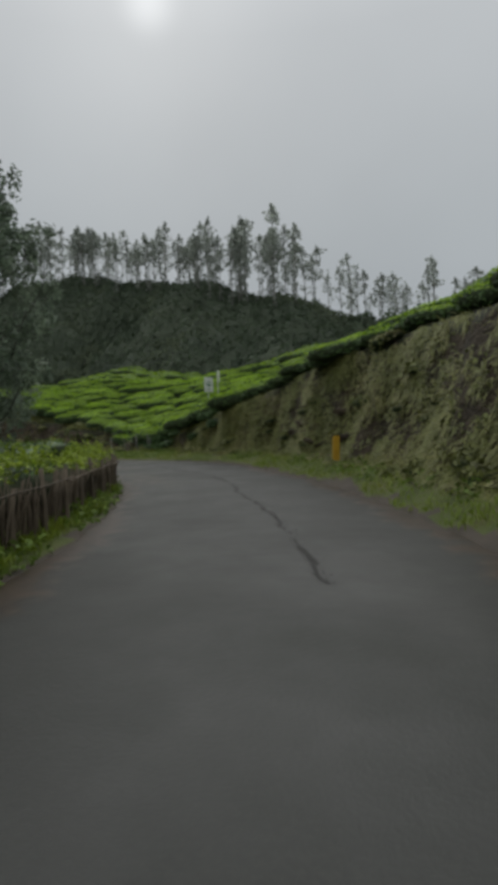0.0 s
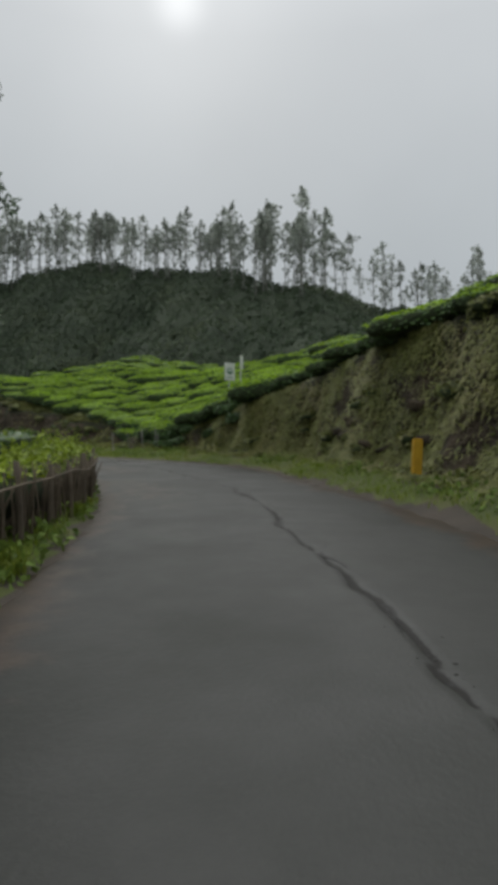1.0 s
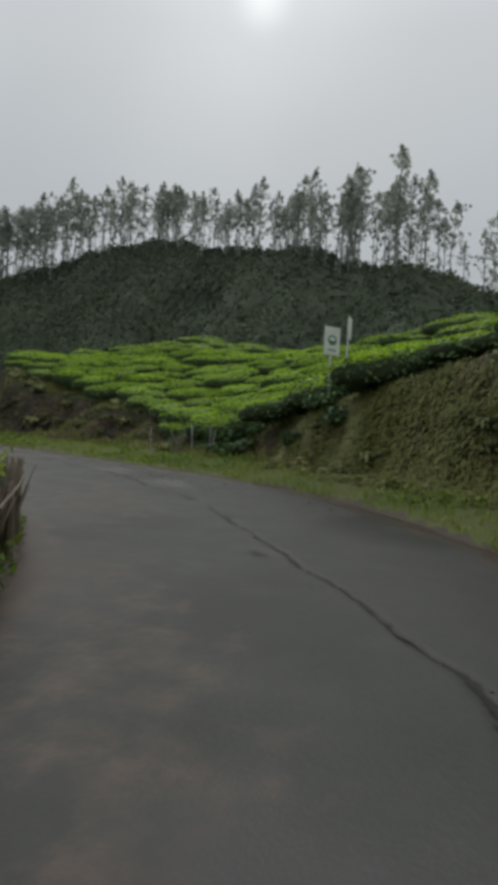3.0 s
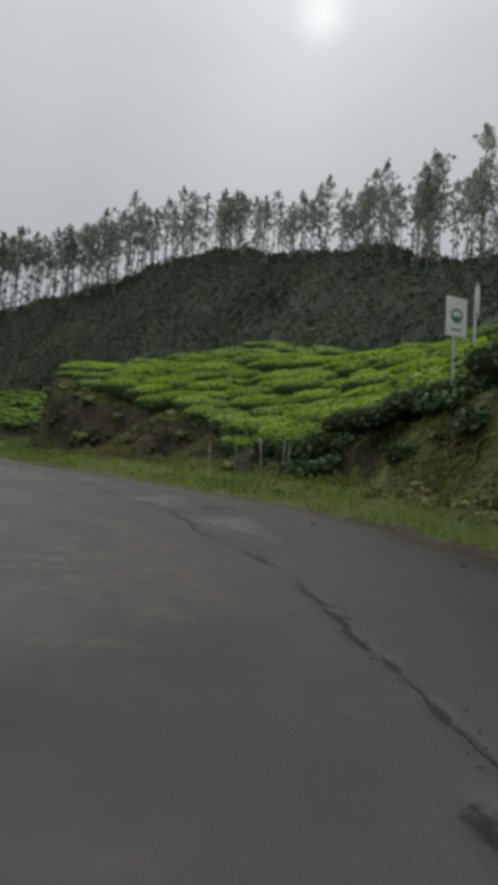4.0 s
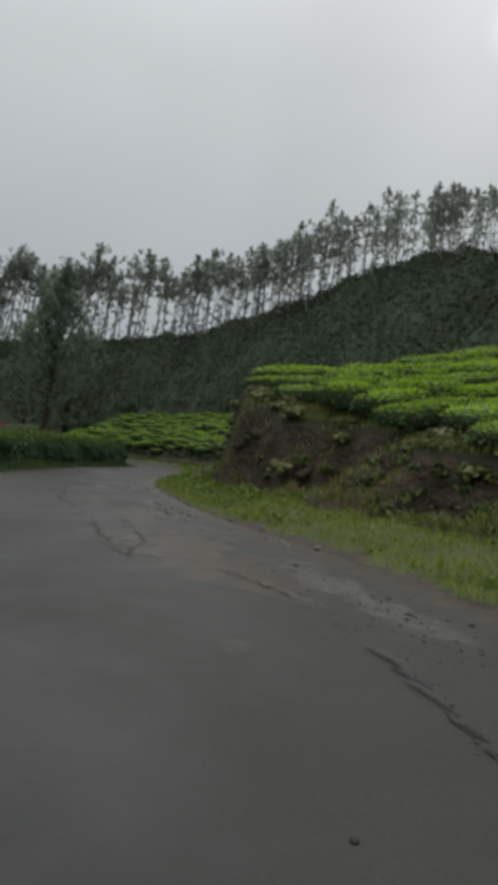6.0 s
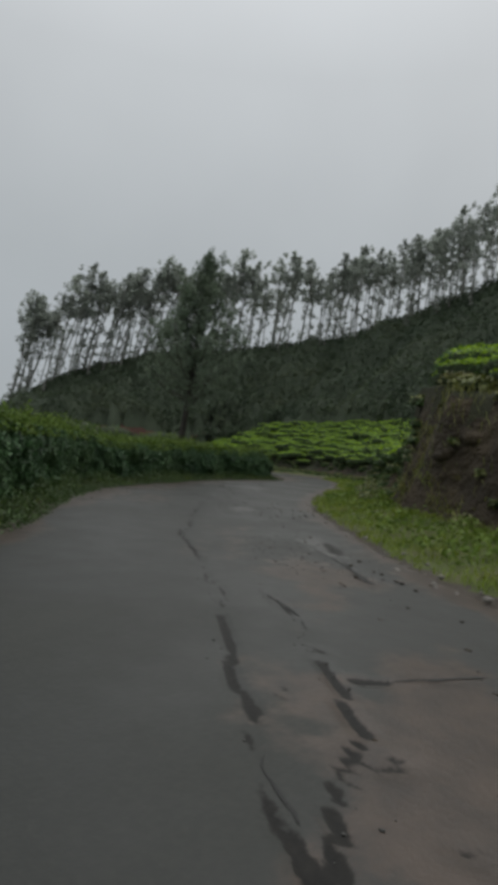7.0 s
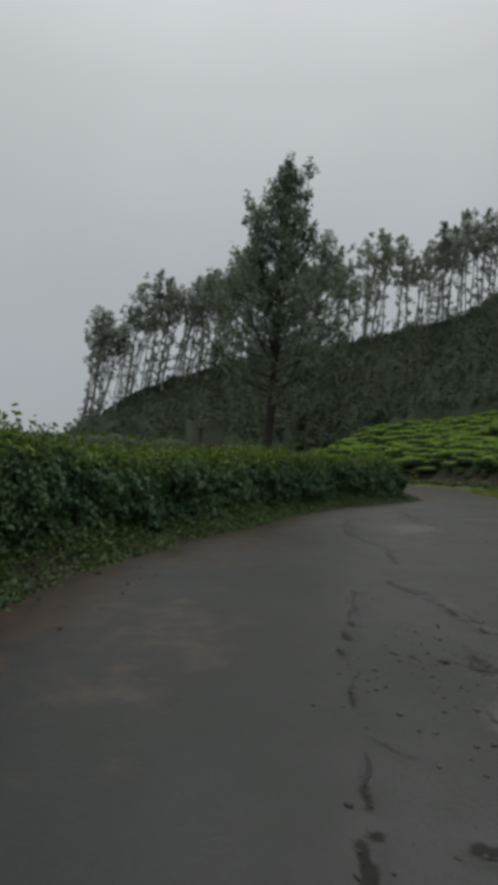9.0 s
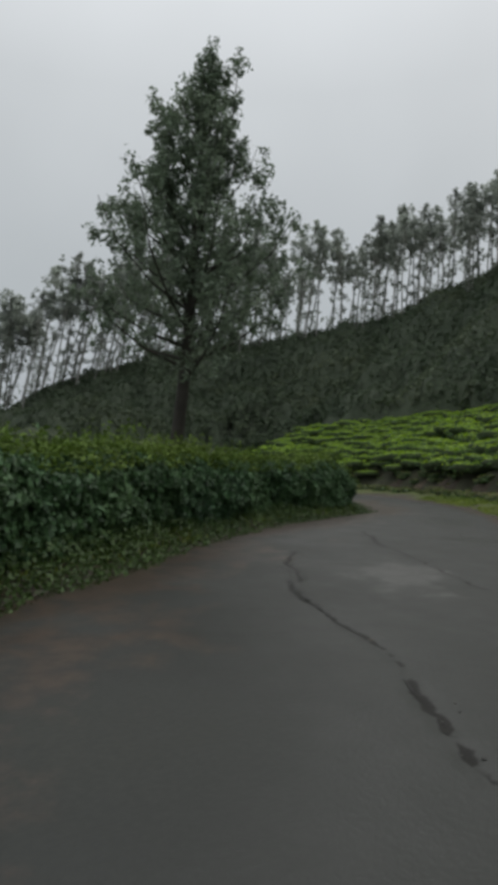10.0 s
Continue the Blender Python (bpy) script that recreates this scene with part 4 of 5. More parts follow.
h1_line = eased(offset_line(INN, (-0.2, -6.0), (-5.6, 18.7), 0.44), 0.24)
hedge("tea_hedge", h1_line, 1.2, 0.80, 0.085, 1500, 8000, "low tea hedge with bare brown stems and yellow-green top", 42, [M_TEA_CORE, M_TEA_OLD, M_TEA_LOW], 0.78)

# bare stems under the low hedge, and the fence that holds it
r1 = np.random.default_rng(12)
fence_line = eased(offset_line(INN, (-0.2, -6.0), (-5.6, 18.7), 0.36), 0.24)
way1 = unit(np.gradient(fence_line, axis=0))
fz0 = terrain(fence_line[:, 0], fence_line[:, 1])[0]
twigs = []
for i in np.linspace(2, len(fence_line) - 3, 950):
    x, y = (np.interp(i, np.arange(len(fence_line)), fence_line[:, k]) for k in range(2))
    z = np.interp(i, np.arange(len(fence_line)), fz0)
    w = way1[int(i)]
    off = r1.uniform(0.02, 0.3)
    base = np.array([x - w[1] * off, y + w[0] * off, z - 0.05])
    lean = r1.normal(size=3) * (0.10, 0.10, 0.02)
    twigs.append(tube([base, base + lean * 0.5 + (0, 0, 0.45), base + lean + (0, 0, r1.uniform(0.62, 0.80))], [0.02, 0.015, 0.008], 4))
put("hedge_stems", tube_mesh("hedge_stems", twigs, M_STAKE), label="bare brown tea stems under the low hedge", category="stems", kind="stuff")
fence = new("stake_fence")
fence.location = (fence_line[0][0], fence_line[0][1], fz0[0])
tagged(fence, "rough wooden stake fence with thin bamboo rail", "fence")
at0 = np.array(fence.location)
post_kinds = [tube_mesh("post", [tube([(0, 0, -0.15), (0.01, 0, 0.4), (dx, dy, h)], [0.038, 0.034, 0.03], 7)], M_STAKE) for dx, dy, h in ((0.02, 0.01, 0.72), (-0.03, 0.02, 0.66), (0.0, -0.03, 0.80))]
for n, i in enumerate(range(1, len(fence_line) - 1, 4)):
    p = np.array((*fence_line[i], fz0[i])) - at0
    put("post", post_kinds[n % 3], fence, m=pose(*p, 0, 0, 97 * n))
for lift in (0.58,):
    for i in range(1, len(fence_line) - 13, 12):
        pts = [np.array((*fence_line[j], fz0[j] + lift + r1.uniform(-0.03, 0.03))) - at0 + np.array((way1[j][1], -way1[j][0], 0)) * 0.05 for j in (i, i + 4, i + 8, i + 13)]
        put("rail", tube_mesh("rail", [tube(pts, [0.013, 0.012, 0.012, 0.010], 6)], M_STAKE), fence, "pale bamboo rail")


# ---- trees ----
def silver_oak(seed, height, radius, clear, lean=(0, 0), leaders=(), count=60, leaves=27, leaf=0.15, taper=0.8):
    """A silver oak: tapered trunk, steep limbs set with tufts of leaves, several pointed tops. Returns its empty."""
    r = np.random.default_rng(seed)
    root = new("silver_oak")

    def axis(z):
        u = z / height
        return np.array([lean[0] * u + 0.10 * math.sin(5 * u), lean[1] * u + 0.08 * math.sin(4 * u + 1), z])

    hs = np.linspace(-0.25, height * 0.97, 12)
    girth = 0.016 * height
    trunk = tube_mesh("trunk", [tube([axis(z) for z in hs], [girth * (1.25 if z < 0.1 else 1) * (1 - 0.9 * max(z, 0) / height) + 0.012 for z in hs], 9)], M_BARK)
    put("trunk", trunk, root, "dark upright trunk")
    tufts = []
    limbs = []
    for dx, dy, start, end in leaders:
        a, b = axis(height * start), axis(height * end) + (dx, dy, 0)
        limbs.append(([a, a + (b - a) * (0.45, 0.45, 0.25), a + (b - a) * (0.85, 0.85, 0.6), b], 0.045, 0.9))
    for n in range(count):
        u = (n + r.uniform(0, 0.8)) / count
        z = height * (clear + (0.95 - clear) * u ** 0.9)
        t = n * 2.4 + r.uniform(-0.4, 0.4)
        reach = radius * ((1 - u) ** taper * (0.75 + 0.25 * min(1, u * 4)) + 0.06) * r.uniform(0.66, 1.06)
        d = np.array([math.cos(t), math.sin(t), 0])
        rise = r.uniform(0.45, 0.85) + 0.5 * u
        a = axis(z)
        limbs.append(([a, a + d * reach * 0.45 + (0, 0, reach * rise * 0.25), a + d * reach * 0.8 + (0, 0, reach * rise * 0.6), a + d * reach + (0, 0, reach * rise * 1.05)], 0.0032 * height * (1 - u) + 0.010, u))
    for pts, g, u in limbs:
        put("limb", tube_mesh("limb", [tube(pts, [g, g * 0.7, g * 0.45, g * 0.2], 6)], M_BARK), root)
        long = np.linalg.norm(pts[3] - pts[0])
        for f in np.arange(0.10, 1.03, 0.24 / max(long, 0.4)):
            q = np.array([np.interp(f * 3, range(4), [p[k] for p in pts]) for k in range(3)])
            for _ in range(1 + (f > 0.5)):
                tufts.append(q + r.uniform(-1.5, 1.5, 3) * (0.10 + 0.10 * long * (1 - u)) * (1, 1, 0.7))
    for z in np.arange(0.80, 1.0, 0.02):
        tufts.append(axis(height * z) + r.normal(size=3) * 0.10 * (1.15 - z) * 4)
    quads = []
    for q in tufts:
        m = int(leaves * r.uniform(0.6, 1.3))
        size = r.uniform(0.15, 0.27)
        ps = q + unit(r.normal(size=(m, 3))) * r.uniform(0.15, 1, (m, 1)) ** 0.6 * size * (0.9, 0.9, 1.25)
        quads.append(leaf_quads(r, ps, unit(ps - q + (0, 0, 0.1)), leaf, leaf * 0.42, droop=0.1, spread=0.9))
    crown = quad_mesh("crown", np.concatenate(quads), [M_OAK_LEAF])
    put("crown", crown, root, "grey-green feathery foliage with sky gaps")
    return root


oak = silver_oak(3, 11.35, 3.5, 0.27, lean=(1.87, 0.12), leaders=((0.42, 0.55, 0.62, 0.95), (-0.6, -0.9, 0.5, 0.87), (-0.5, -0.75, 0.4, 0.78)), taper=1.3, count=80)
tagged(oak, "tall silver oak with dark trunk and open crown", "tree", "silver oaks")
oak.matrix_basis = pose(-36.8, 43.45, ground_z(-36.8, 43.45))
oak2 = silver_oak(9, 10.3, 2.6, 0.06, lean=(0.2, 0.1), leaders=((0.5, 0.3, 0.5, 0.9),), count=72, leaves=38)
tagged(oak2, "silver oak with low branches beside the tea hedge", "tree", "silver oaks")
oak2.matrix_basis = pose(-5.2, 10.2, ground_z(-5.2, 10.2))


def gum_tree(seed, height, tall_stem):
    """A slender plantation gum: thin trunk with leafy tufts, forking limbs and a dense uneven crown; tall_stem keeps the crown high. Returns its empty."""
    r = np.random.default_rng(seed)
    root = new("gum_tree")
    bend = r.normal(size=2) * 0.4
    axis = lambda z: np.array([bend[0] * (z / height) ** 2 + 0.07 * math.sin(z), bend[1] * (z / height) ** 2, z])
    hs = np.linspace(-0.4, height * 0.97, 7)
    tubes = [tube([axis(z) for z in hs], [0.058 * (1 - 0.75 * max(z, 0) / height) + 0.012 for z in hs], 6)]
    quads = []
    start = r.uniform(0.66, 0.76) if tall_stem else r.uniform(0.44, 0.60)
    wide = r.uniform(0.10, 0.15) * (0.8 if tall_stem else 1)
    masses = [(start + (0.95 - start) * ((k + 0.5) / 7) ** 0.9, k * 2.4 + r.uniform(-0.6, 0.6), r.uniform(0.5, 1.0)) for k in range(7)]
    clumps = []
    for f, t, far in masses:                       # heavy boughs, each a cloud of tufts
        u = (f - start) / (0.96 - start)
        reach = height * wide * (0.30 + 0.75 * (1 - u) ** 0.8) * far * (0.25 if u > 0.8 else 1)
        c = axis(height * f) + (math.cos(t) * reach, math.sin(t) * reach, 0.3 * reach)
        tubes.append(tube([axis(max(0.1, height * f - reach * 0.9)), (axis(height * f) + c) / 2, c], [0.03, 0.022, 0.010], 4))
        cloud = height * (0.075 - 0.028 * u) * r.uniform(0.8, 1.25)
        for _ in range(5 if tall_stem else 6):
            clumps.append((c + r.normal(size=3) * cloud * (0.62, 0.62, 0.50), height * r.uniform(0.018, 0.030), int(r.uniform(10, 21))))
    for _ in range(7):
        f = r.uniform(0.93, 1.0)
        clumps.append((axis(height * f) + r.normal(size=3) * 0.12 * (1.1 - f) * 5, height * 0.018, 13))
    for _ in range(15 if tall_stem else 12):       # shoots up the stem
        f, t = r.uniform(0.06, start), r.uniform(0, 6.3)
        reach = height * r.uniform(0.008, 0.045)
        c = axis(height * f) + (math.cos(t) * reach, math.sin(t) * reach, 0.4 * reach)
        tubes.append(tube([axis(max(0.05, height * f - reach)), (axis(height * f) + c) / 2, c], [0.014, 0.010, 0.006], 3))
        clumps.append((c, height * r.uniform(0.012, 0.026), int(r.uniform(7, 15))))
    for c, size, m in clumps:
        ps = c + unit(r.normal(size=(m, 3))) * r.uniform(0.2, 1, (m, 1)) ** 0.6 * size * (1.0, 1.0, 1.1)
        quads.append(leaf_quads(r, ps, unit(ps - c + (0, 0, 0.3)), 0.27, 0.13, droop=0.5, spread=0.6))
    put("trunk", tube_mesh("trunk", tubes, M_GUM_BARK), root, "pale slender trunk with thin limbs")
    put("crown", quad_mesh("crown", np.concatenate(quads), [M_HAZED_GUM_LEAF]), root, "patchy grey-green crown, paled in colour for haze")
    return tagged(root, "slender pale-trunked gum tree on the ridge", "tree", "gum trees along the ridge")


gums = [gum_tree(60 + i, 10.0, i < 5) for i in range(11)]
rg = np.random.default_rng(77)
line = along(RID, 2000)
s_line = np.r_[0, np.cumsum(np.linalg.norm(np.diff(line, axis=0), axis=1))]
back_way = unit(np.gradient(line, axis=0))
back_way = np.stack([back_way[:, 1], -back_way[:, 0]], 1)
spots = []
s = 40.0
while line[min(int(np.searchsorted(s_line, s)), 1999)][1] > 54.0 or line[min(int(np.searchsorted(s_line, s)), 1999)][0] > -80:
    i = int(np.searchsorted(s_line, s))
    for _ in range(2 if rg.random() < 0.6 else 3):
        off = rg.uniform(-2.5, 6.5)
        spots.append(line[i] + back_way[i] * off + rg.normal(size=2) * 0.3)
    s += rg.uniform(0.8, 1.4) * (1.4 if line[i][0] > 0 else 1.0)
gz0, _, _, _, _, _ = terrain([p[0] for p in spots], [p[1] for p in spots])
for n, (p, z) in enumerate(zip(spots, gz0)):
    tall = np.interp(p[0], [-95, -92, -88, -80, -66, -55, -40, -20, -5, 2, 12], [16, 16.8, 16, 15.6, 15.2, 13.4, 11.0, 8.8, 8.8, 9.6, 6.2]) * (rg.uniform(0.76, 1.0) + 0.14 * (rg.random() < 0.18)) / 10
    lean = float(np.interp(p[0], [-90, -70, -50], [-11, -8, -1]))
    m = pose(float(p[0]), float(p[1]), float(z) - 0.1, rg.uniform(-2.5, 2.5) + lean, rg.uniform(-2, 3), 0) @ pose(0, 0, 0, 0, 0, rg.uniform(0, 360))
    if n < len(gums):
        gums[n].matrix_basis = m
        tree = gums[n]
    else:
        high = rg.random() < np.interp(p[0], [-75, -35], [0.9, 0.15])
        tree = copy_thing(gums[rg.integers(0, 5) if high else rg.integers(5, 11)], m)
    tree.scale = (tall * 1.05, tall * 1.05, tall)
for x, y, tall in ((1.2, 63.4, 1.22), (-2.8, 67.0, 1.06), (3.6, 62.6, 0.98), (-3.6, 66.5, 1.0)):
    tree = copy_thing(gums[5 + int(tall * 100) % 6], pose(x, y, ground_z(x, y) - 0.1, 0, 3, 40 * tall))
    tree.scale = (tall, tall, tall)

# ---- wooded hillside ----
rw = np.random.default_rng(31)


def canopy(x, y, h):
    """Height of the scrub over the hillside: low trees of uneven size, shrinking towards the crest."""
    tops = 1.0 + 1.4 * value_noise(x, y, 5.2, 81, 2) + 2.2 * np.abs(value_noise(x, y, 2.6, 82, 2)) + 0.7 * value_noise(x, y, 0.9, 83, 2)
    return np.maximum(tops, 0.15) * (0.5 + 0.5 * smooth01((h - 0.5) / 5)) * 1.2


def wooded(x, y):
    z, zn, d, e, h, k = terrain(x, y)
    bare = (x < -68) & (z < 3.6 + 1.2 * value_noise(x, y, 3.5, 84))
    return z, h, ((zn == 4) | ((zn == 3) & (d > 11.4) & (x < -25))) & (h > -3) & ~bare


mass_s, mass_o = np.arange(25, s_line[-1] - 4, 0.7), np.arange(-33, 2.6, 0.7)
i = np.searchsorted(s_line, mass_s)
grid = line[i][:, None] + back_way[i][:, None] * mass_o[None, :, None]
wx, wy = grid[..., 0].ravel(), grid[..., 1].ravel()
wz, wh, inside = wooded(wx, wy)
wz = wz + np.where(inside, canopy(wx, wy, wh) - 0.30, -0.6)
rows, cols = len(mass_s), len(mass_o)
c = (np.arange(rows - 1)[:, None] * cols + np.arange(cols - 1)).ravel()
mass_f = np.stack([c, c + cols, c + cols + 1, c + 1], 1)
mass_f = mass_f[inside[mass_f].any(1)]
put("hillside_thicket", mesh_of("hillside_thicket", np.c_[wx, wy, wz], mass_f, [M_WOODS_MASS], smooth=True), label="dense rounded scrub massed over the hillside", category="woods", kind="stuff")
n = 230000
k = rw.uniform(25, s_line[-1] - 4, n)
i = np.searchsorted(s_line, k)
q = line[i] + back_way[i] * rw.uniform(-33, 2.4, (n, 1)) + rw.normal(size=(n, 2)) * 0.1
wz, wh, inside = wooded(q[:, 0], q[:, 1])
hang = canopy(q[:, 0], q[:, 1], wh)
p = np.c_[q, wz + hang * (1 - 0.45 * rw.random(n) ** 2.2) + (0.10 + 0.22 * (hang > 1.4)) * rw.normal(size=n)][inside]
leaf_way = np.tile((-0.12, -0.45, 0.65), (len(p), 1))
put("hillside_woods", quad_mesh("hillside_woods", leaf_quads(rw, p, leaf_way, 0.40, 0.24, droop=0.1, spread=0.9), [M_WOODS]), label="dense dark green scrub and young trees covering the hillside", category="woods", kind="stuff")

# ---- verge grass and bank plants ----
def strip(n, line, start, end, near, far, seed):
    """Random places beside a stretch of an edge, between two distances from it (towards the right of its way)."""
    r = np.random.default_rng(seed)
    base = offset_line(line, start, end, 0.0, 0.05)
    way = unit(np.gradient(base, axis=0))
    i, off = r.integers(0, len(base), n), r.uniform(near, far, n)
    x, y = base[i, 0] + way[i, 1] * off + r.normal(size=n) * 0.03, base[i, 1] - way[i, 0] * off + r.normal(size=n) * 0.03
    return r, x, y, terrain(x, y)


def blades(name, r, p, low, high, wide, mat, label):
    m = len(p)
    tall = r.uniform(low, high, (m, 1)) * (0.85 + 0.6 * value_noise(p[:, 0], p[:, 1], 1.4, 53) + 1.1 * np.clip(value_noise(p[:, 0], p[:, 1], 0.45, 48), 0, 1))[:, None]
    lean = r.normal(size=(m, 3)) * (0.55, 0.55, 0)
    side = unit(np.cross(lean + (0.01, 0, 0), (0, 0, 1.0))) * wide * r.uniform(0.6, 1.4, (m, 1))
    tip = p + (lean + (0, 0, 1.0)) * tall
    mid = p + (lean * 0.35 + (0, 0, 0.6)) * tall
    put(name, quad_mesh(name, np.stack([p - (0, 0, 0.02), mid + side, tip, mid - side], 1), [mat]), label=label, category="grass", kind="stuff")


parts = []
for n, edge, a, b, near, far, seed in ((125000, OUT, (4.1, 2), (-40, 58), 0.0, 4.6, 51), (32000, INN, (-0.4, 2), (-5.4, 18.6), -0.6, 0.0, 52), (7000, INN, (-11, 23.2), (-35.6, 50), -0.6, 0.05, 59)):
    r, x, y, (z, zn, d, e, h, k) = strip(n, edge, a, b, near, far, seed)
    lush = value_noise(x, y, 1.2, 52) + 0.5 * value_noise(x, y, 0.3, 50) > r.uniform(-0.85, 0.6, len(x)) - np.where(near < 0, 0.1, 0)
    ok = ((zn == 1) | ((zn == 2) & (k < 0.3))) & lush & (np.maximum(d, e) > 0.05 + 0.65 * np.clip(0.25 + value_noise(x, y, 0.9, 49), 0, 1) * np.clip(0.3 + r.random(len(x)), 0, 1))
    parts.append(np.stack([x, y, z], 1)[ok])
blades("verge_grass", r, np.concatenate(parts), 0.04, 0.13, 0.009, M_GRASS, "short bright green roadside grass")

r, x, y, (z, zn, d, e, h, k) = strip(150000, OUT, (4.1, 2), (-4.0, 24.9), 0.7, 2.6, 54)
cover = 1.5 * value_noise(y + 0.4 * x, 1.6 * z, 1.3, 55) + 0.9 * value_noise(y, 2.0 * z, 0.45, 56) + 0.75 + 0.8 * smooth01((1.8 - x) / 2)
ok = (zn == 2) & (cover - 1.1 * k > r.uniform(-0.8, 1.1, len(x)))
p = np.stack([x, y, z], 1)[ok]
out = np.tile((-0.7, -0.45, 0.6), (len(p), 1))
half = r.random(len(p)) < 0.3
put("bank_creepers", quad_mesh("bank_creepers", leaf_quads(r, p[half] + out[half] * r.uniform(0, 0.10, (half.sum(), 1)), out[half], 0.11, 0.07, droop=0.3), [M_FERN]), label="brown-green creepers and ferns on the earth bank", category="plants", kind="stuff")
q = p[~half]
fall = unit(np.array((-0.75, -0.3, -0.55)) + 0.35 * r.normal(size=(len(q), 3))) * r.uniform(0.10, 0.36, (len(q), 1))
side = unit(np.cross(fall, out[~half])) * r.uniform(0.006, 0.014, (len(q), 1))
arch = q + fall * 0.4 + (-0.04, -0.03, 0.05)
put("bank_grass", quad_mesh("bank_grass", np.stack([q, arch + side, q + fall, arch - side], 1), [M_BANK_GRASS]), label="dry hanging grass on the earth bank", category="grass", kind="stuff")
r, x, y, (z, zn, d, e, h, k) = strip(60000, OUT, (-4.2, 25.0), (-22, 38), 1.6, 5.6, 60)
ok = (zn == 2) & (value_noise(x, y, 1.0, 55) - 0.55 * k > r.uniform(-0.7, 0.6, len(x)))
p = np.stack([x, y, z], 1)[ok]
r2, x, y, (z, zn, d, e, h, k) = strip(60000, OUT, (-4.2, 25.0), (-21.5, 37.4), 2.4, 6.4, 61)
_, ft = nearest(OUT, x, y)
lip = (zn == 3) & (d - ft[:, 2] - ft[:, 3] < 1.3) & (value_noise(x, y, 0.8, 66) > r2.uniform(-0.8, 0.5, len(x)))
p = np.concatenate([p, np.stack([x, y, z], 1)[lip]])
blades("bank_foot_grass", r, p, 0.08, 0.24, 0.010, M_BANK_GRASS, "olive grass climbing the bank foot")

r, x, y, (z, zn, d, e, h, k) = strip(3200, OUT, (-5.5, 26.0), (-21, 37), 1.8, 5.6, 63)
ok = (zn == 2) & (k > 0.05) & (k < 0.95) & (value_noise(x + z, y - z, 1.3, 37) > 0.1) & (r.random(len(x)) < 0.3)
tea_stuff("face_plants", list(zip(x[ok], y[ok], z[ok] - 0.14)), "small olive plants rooted in the cut earth face", 90, 12, [M_TEA_CORE, M_WEED, M_FERN, M_TEA_CORE], 0.17, 1.0)

r, x, y, (z, zn, d, e, h, k) = strip(2600, OUT, (4.0, 4.0), (-22, 38), 1.0, 5.6, 64)
ok = (zn == 2) & (k > 0.08) & (k < 0.75) & (x > -17.5) & (value_noise(x - z, y + z, 1.6, 38) > np.where(x > -3, 0.4, 0.22)) & ((x < -10) | (x > -3) | (k > 0.4))
bm = bmesh.new()
bmesh.ops.create_icosphere(bm, subdivisions=2, radius=1)
ball, ball_f = np.array([tuple(v.co) for v in bm.verts]), np.array([[v.index for v in f.verts] for f in bm.faces])
bm.free()
vs = []
for px, py, pz in zip(x[ok], y[ok], z[ok]):
    ph = r.uniform(0, 6.3, 4)
    lump = 1 + 0.22 * np.sin(3 * ball[:, 0] + ph[0]) * np.cos(3.4 * ball[:, 1] + ph[1]) + 0.16 * np.sin(6 * ball[:, 2] + ph[2]) * np.sin(5 * ball[:, 0] + ph[3]) + r.normal(size=len(ball)) * 0.07
    turn = np.array(Euler((r.uniform(-0.5, 0.5), r.uniform(-0.5, 0.5), r.uniform(0, 6.3))).to_matrix())
    vs.append(ball * lump[:, None] * (r.uniform(0.15, 0.42), r.uniform(0.14, 0.28), r.uniform(0.07, 0.16)) @ turn.T + (px, py, pz - 0.10))
put("bank_clods", mesh_of("bank_clods", np.concatenate(vs), np.concatenate([ball_f + len(ball) * n for n in range(len(vs))]), [M_SOIL], smooth=True), label="rough clods and ledges of brown earth on the cut bank", category="earth", kind="stuff")
r, x, y, (z, zn, d, e, h, k) = strip(5000, OUT, (-22.5, 38.4), (-52, 62.2), 1.6, 4.6, 65)
ok = ((zn == 2) | (zn == 1)) & (value_noise(x, y, 1.4, 39) > -0.25) & (r.random(len(x)) < 0.35)
tea_stuff("terrace_foot_plants", list(zip(x[ok], y[ok], z[ok] - 0.10)), "dark olive plants under the edge of the terrace", 80, 16, [M_TEA_CORE, M_FERN, M_TEA_OLD, M_TEA_CORE], 0.30, 1.0)

# weeds along hedge feet and bank toe
r, x, y, (z, zn, d, e, h, k) = strip(60000, INN, (-11, 23.2), (-35.6, 50), -0.75, 0.55, 62)
lush = np.clip(0.75 + 0.9 * value_noise(x, y, 1.1, 67), 0.1, 1.3)
out_to = np.interp(-x, [18, 25, 31], [0.08, 0.32, 0.3]) * (0.8 + 0.7 * value_noise(x, y, 0.8, 68))
ok = (e > -out_to) & (d < 0) & (r.random(len(x)) < lush * smooth01(0.25 + (e + out_to) / 0.4))
p = np.stack([x, y, np.maximum(z, 0.0) + r.random(len(x)) ** 1.4 * 0.34 * lush * smooth01(0.1 + (e + out_to) / 0.7)], 1)[ok]
put("hedge_foot_weeds", quad_mesh("hedge_foot_weeds", leaf_quads(r, p, unit(r.normal(size=(len(p), 3)) * 0.8 + (0.35, -0.3, 0.8)), 0.065, 0.034), [M_WEED]), label="leafy dark green weeds at the hedge foot", category="weeds", kind="stuff")
parts = []
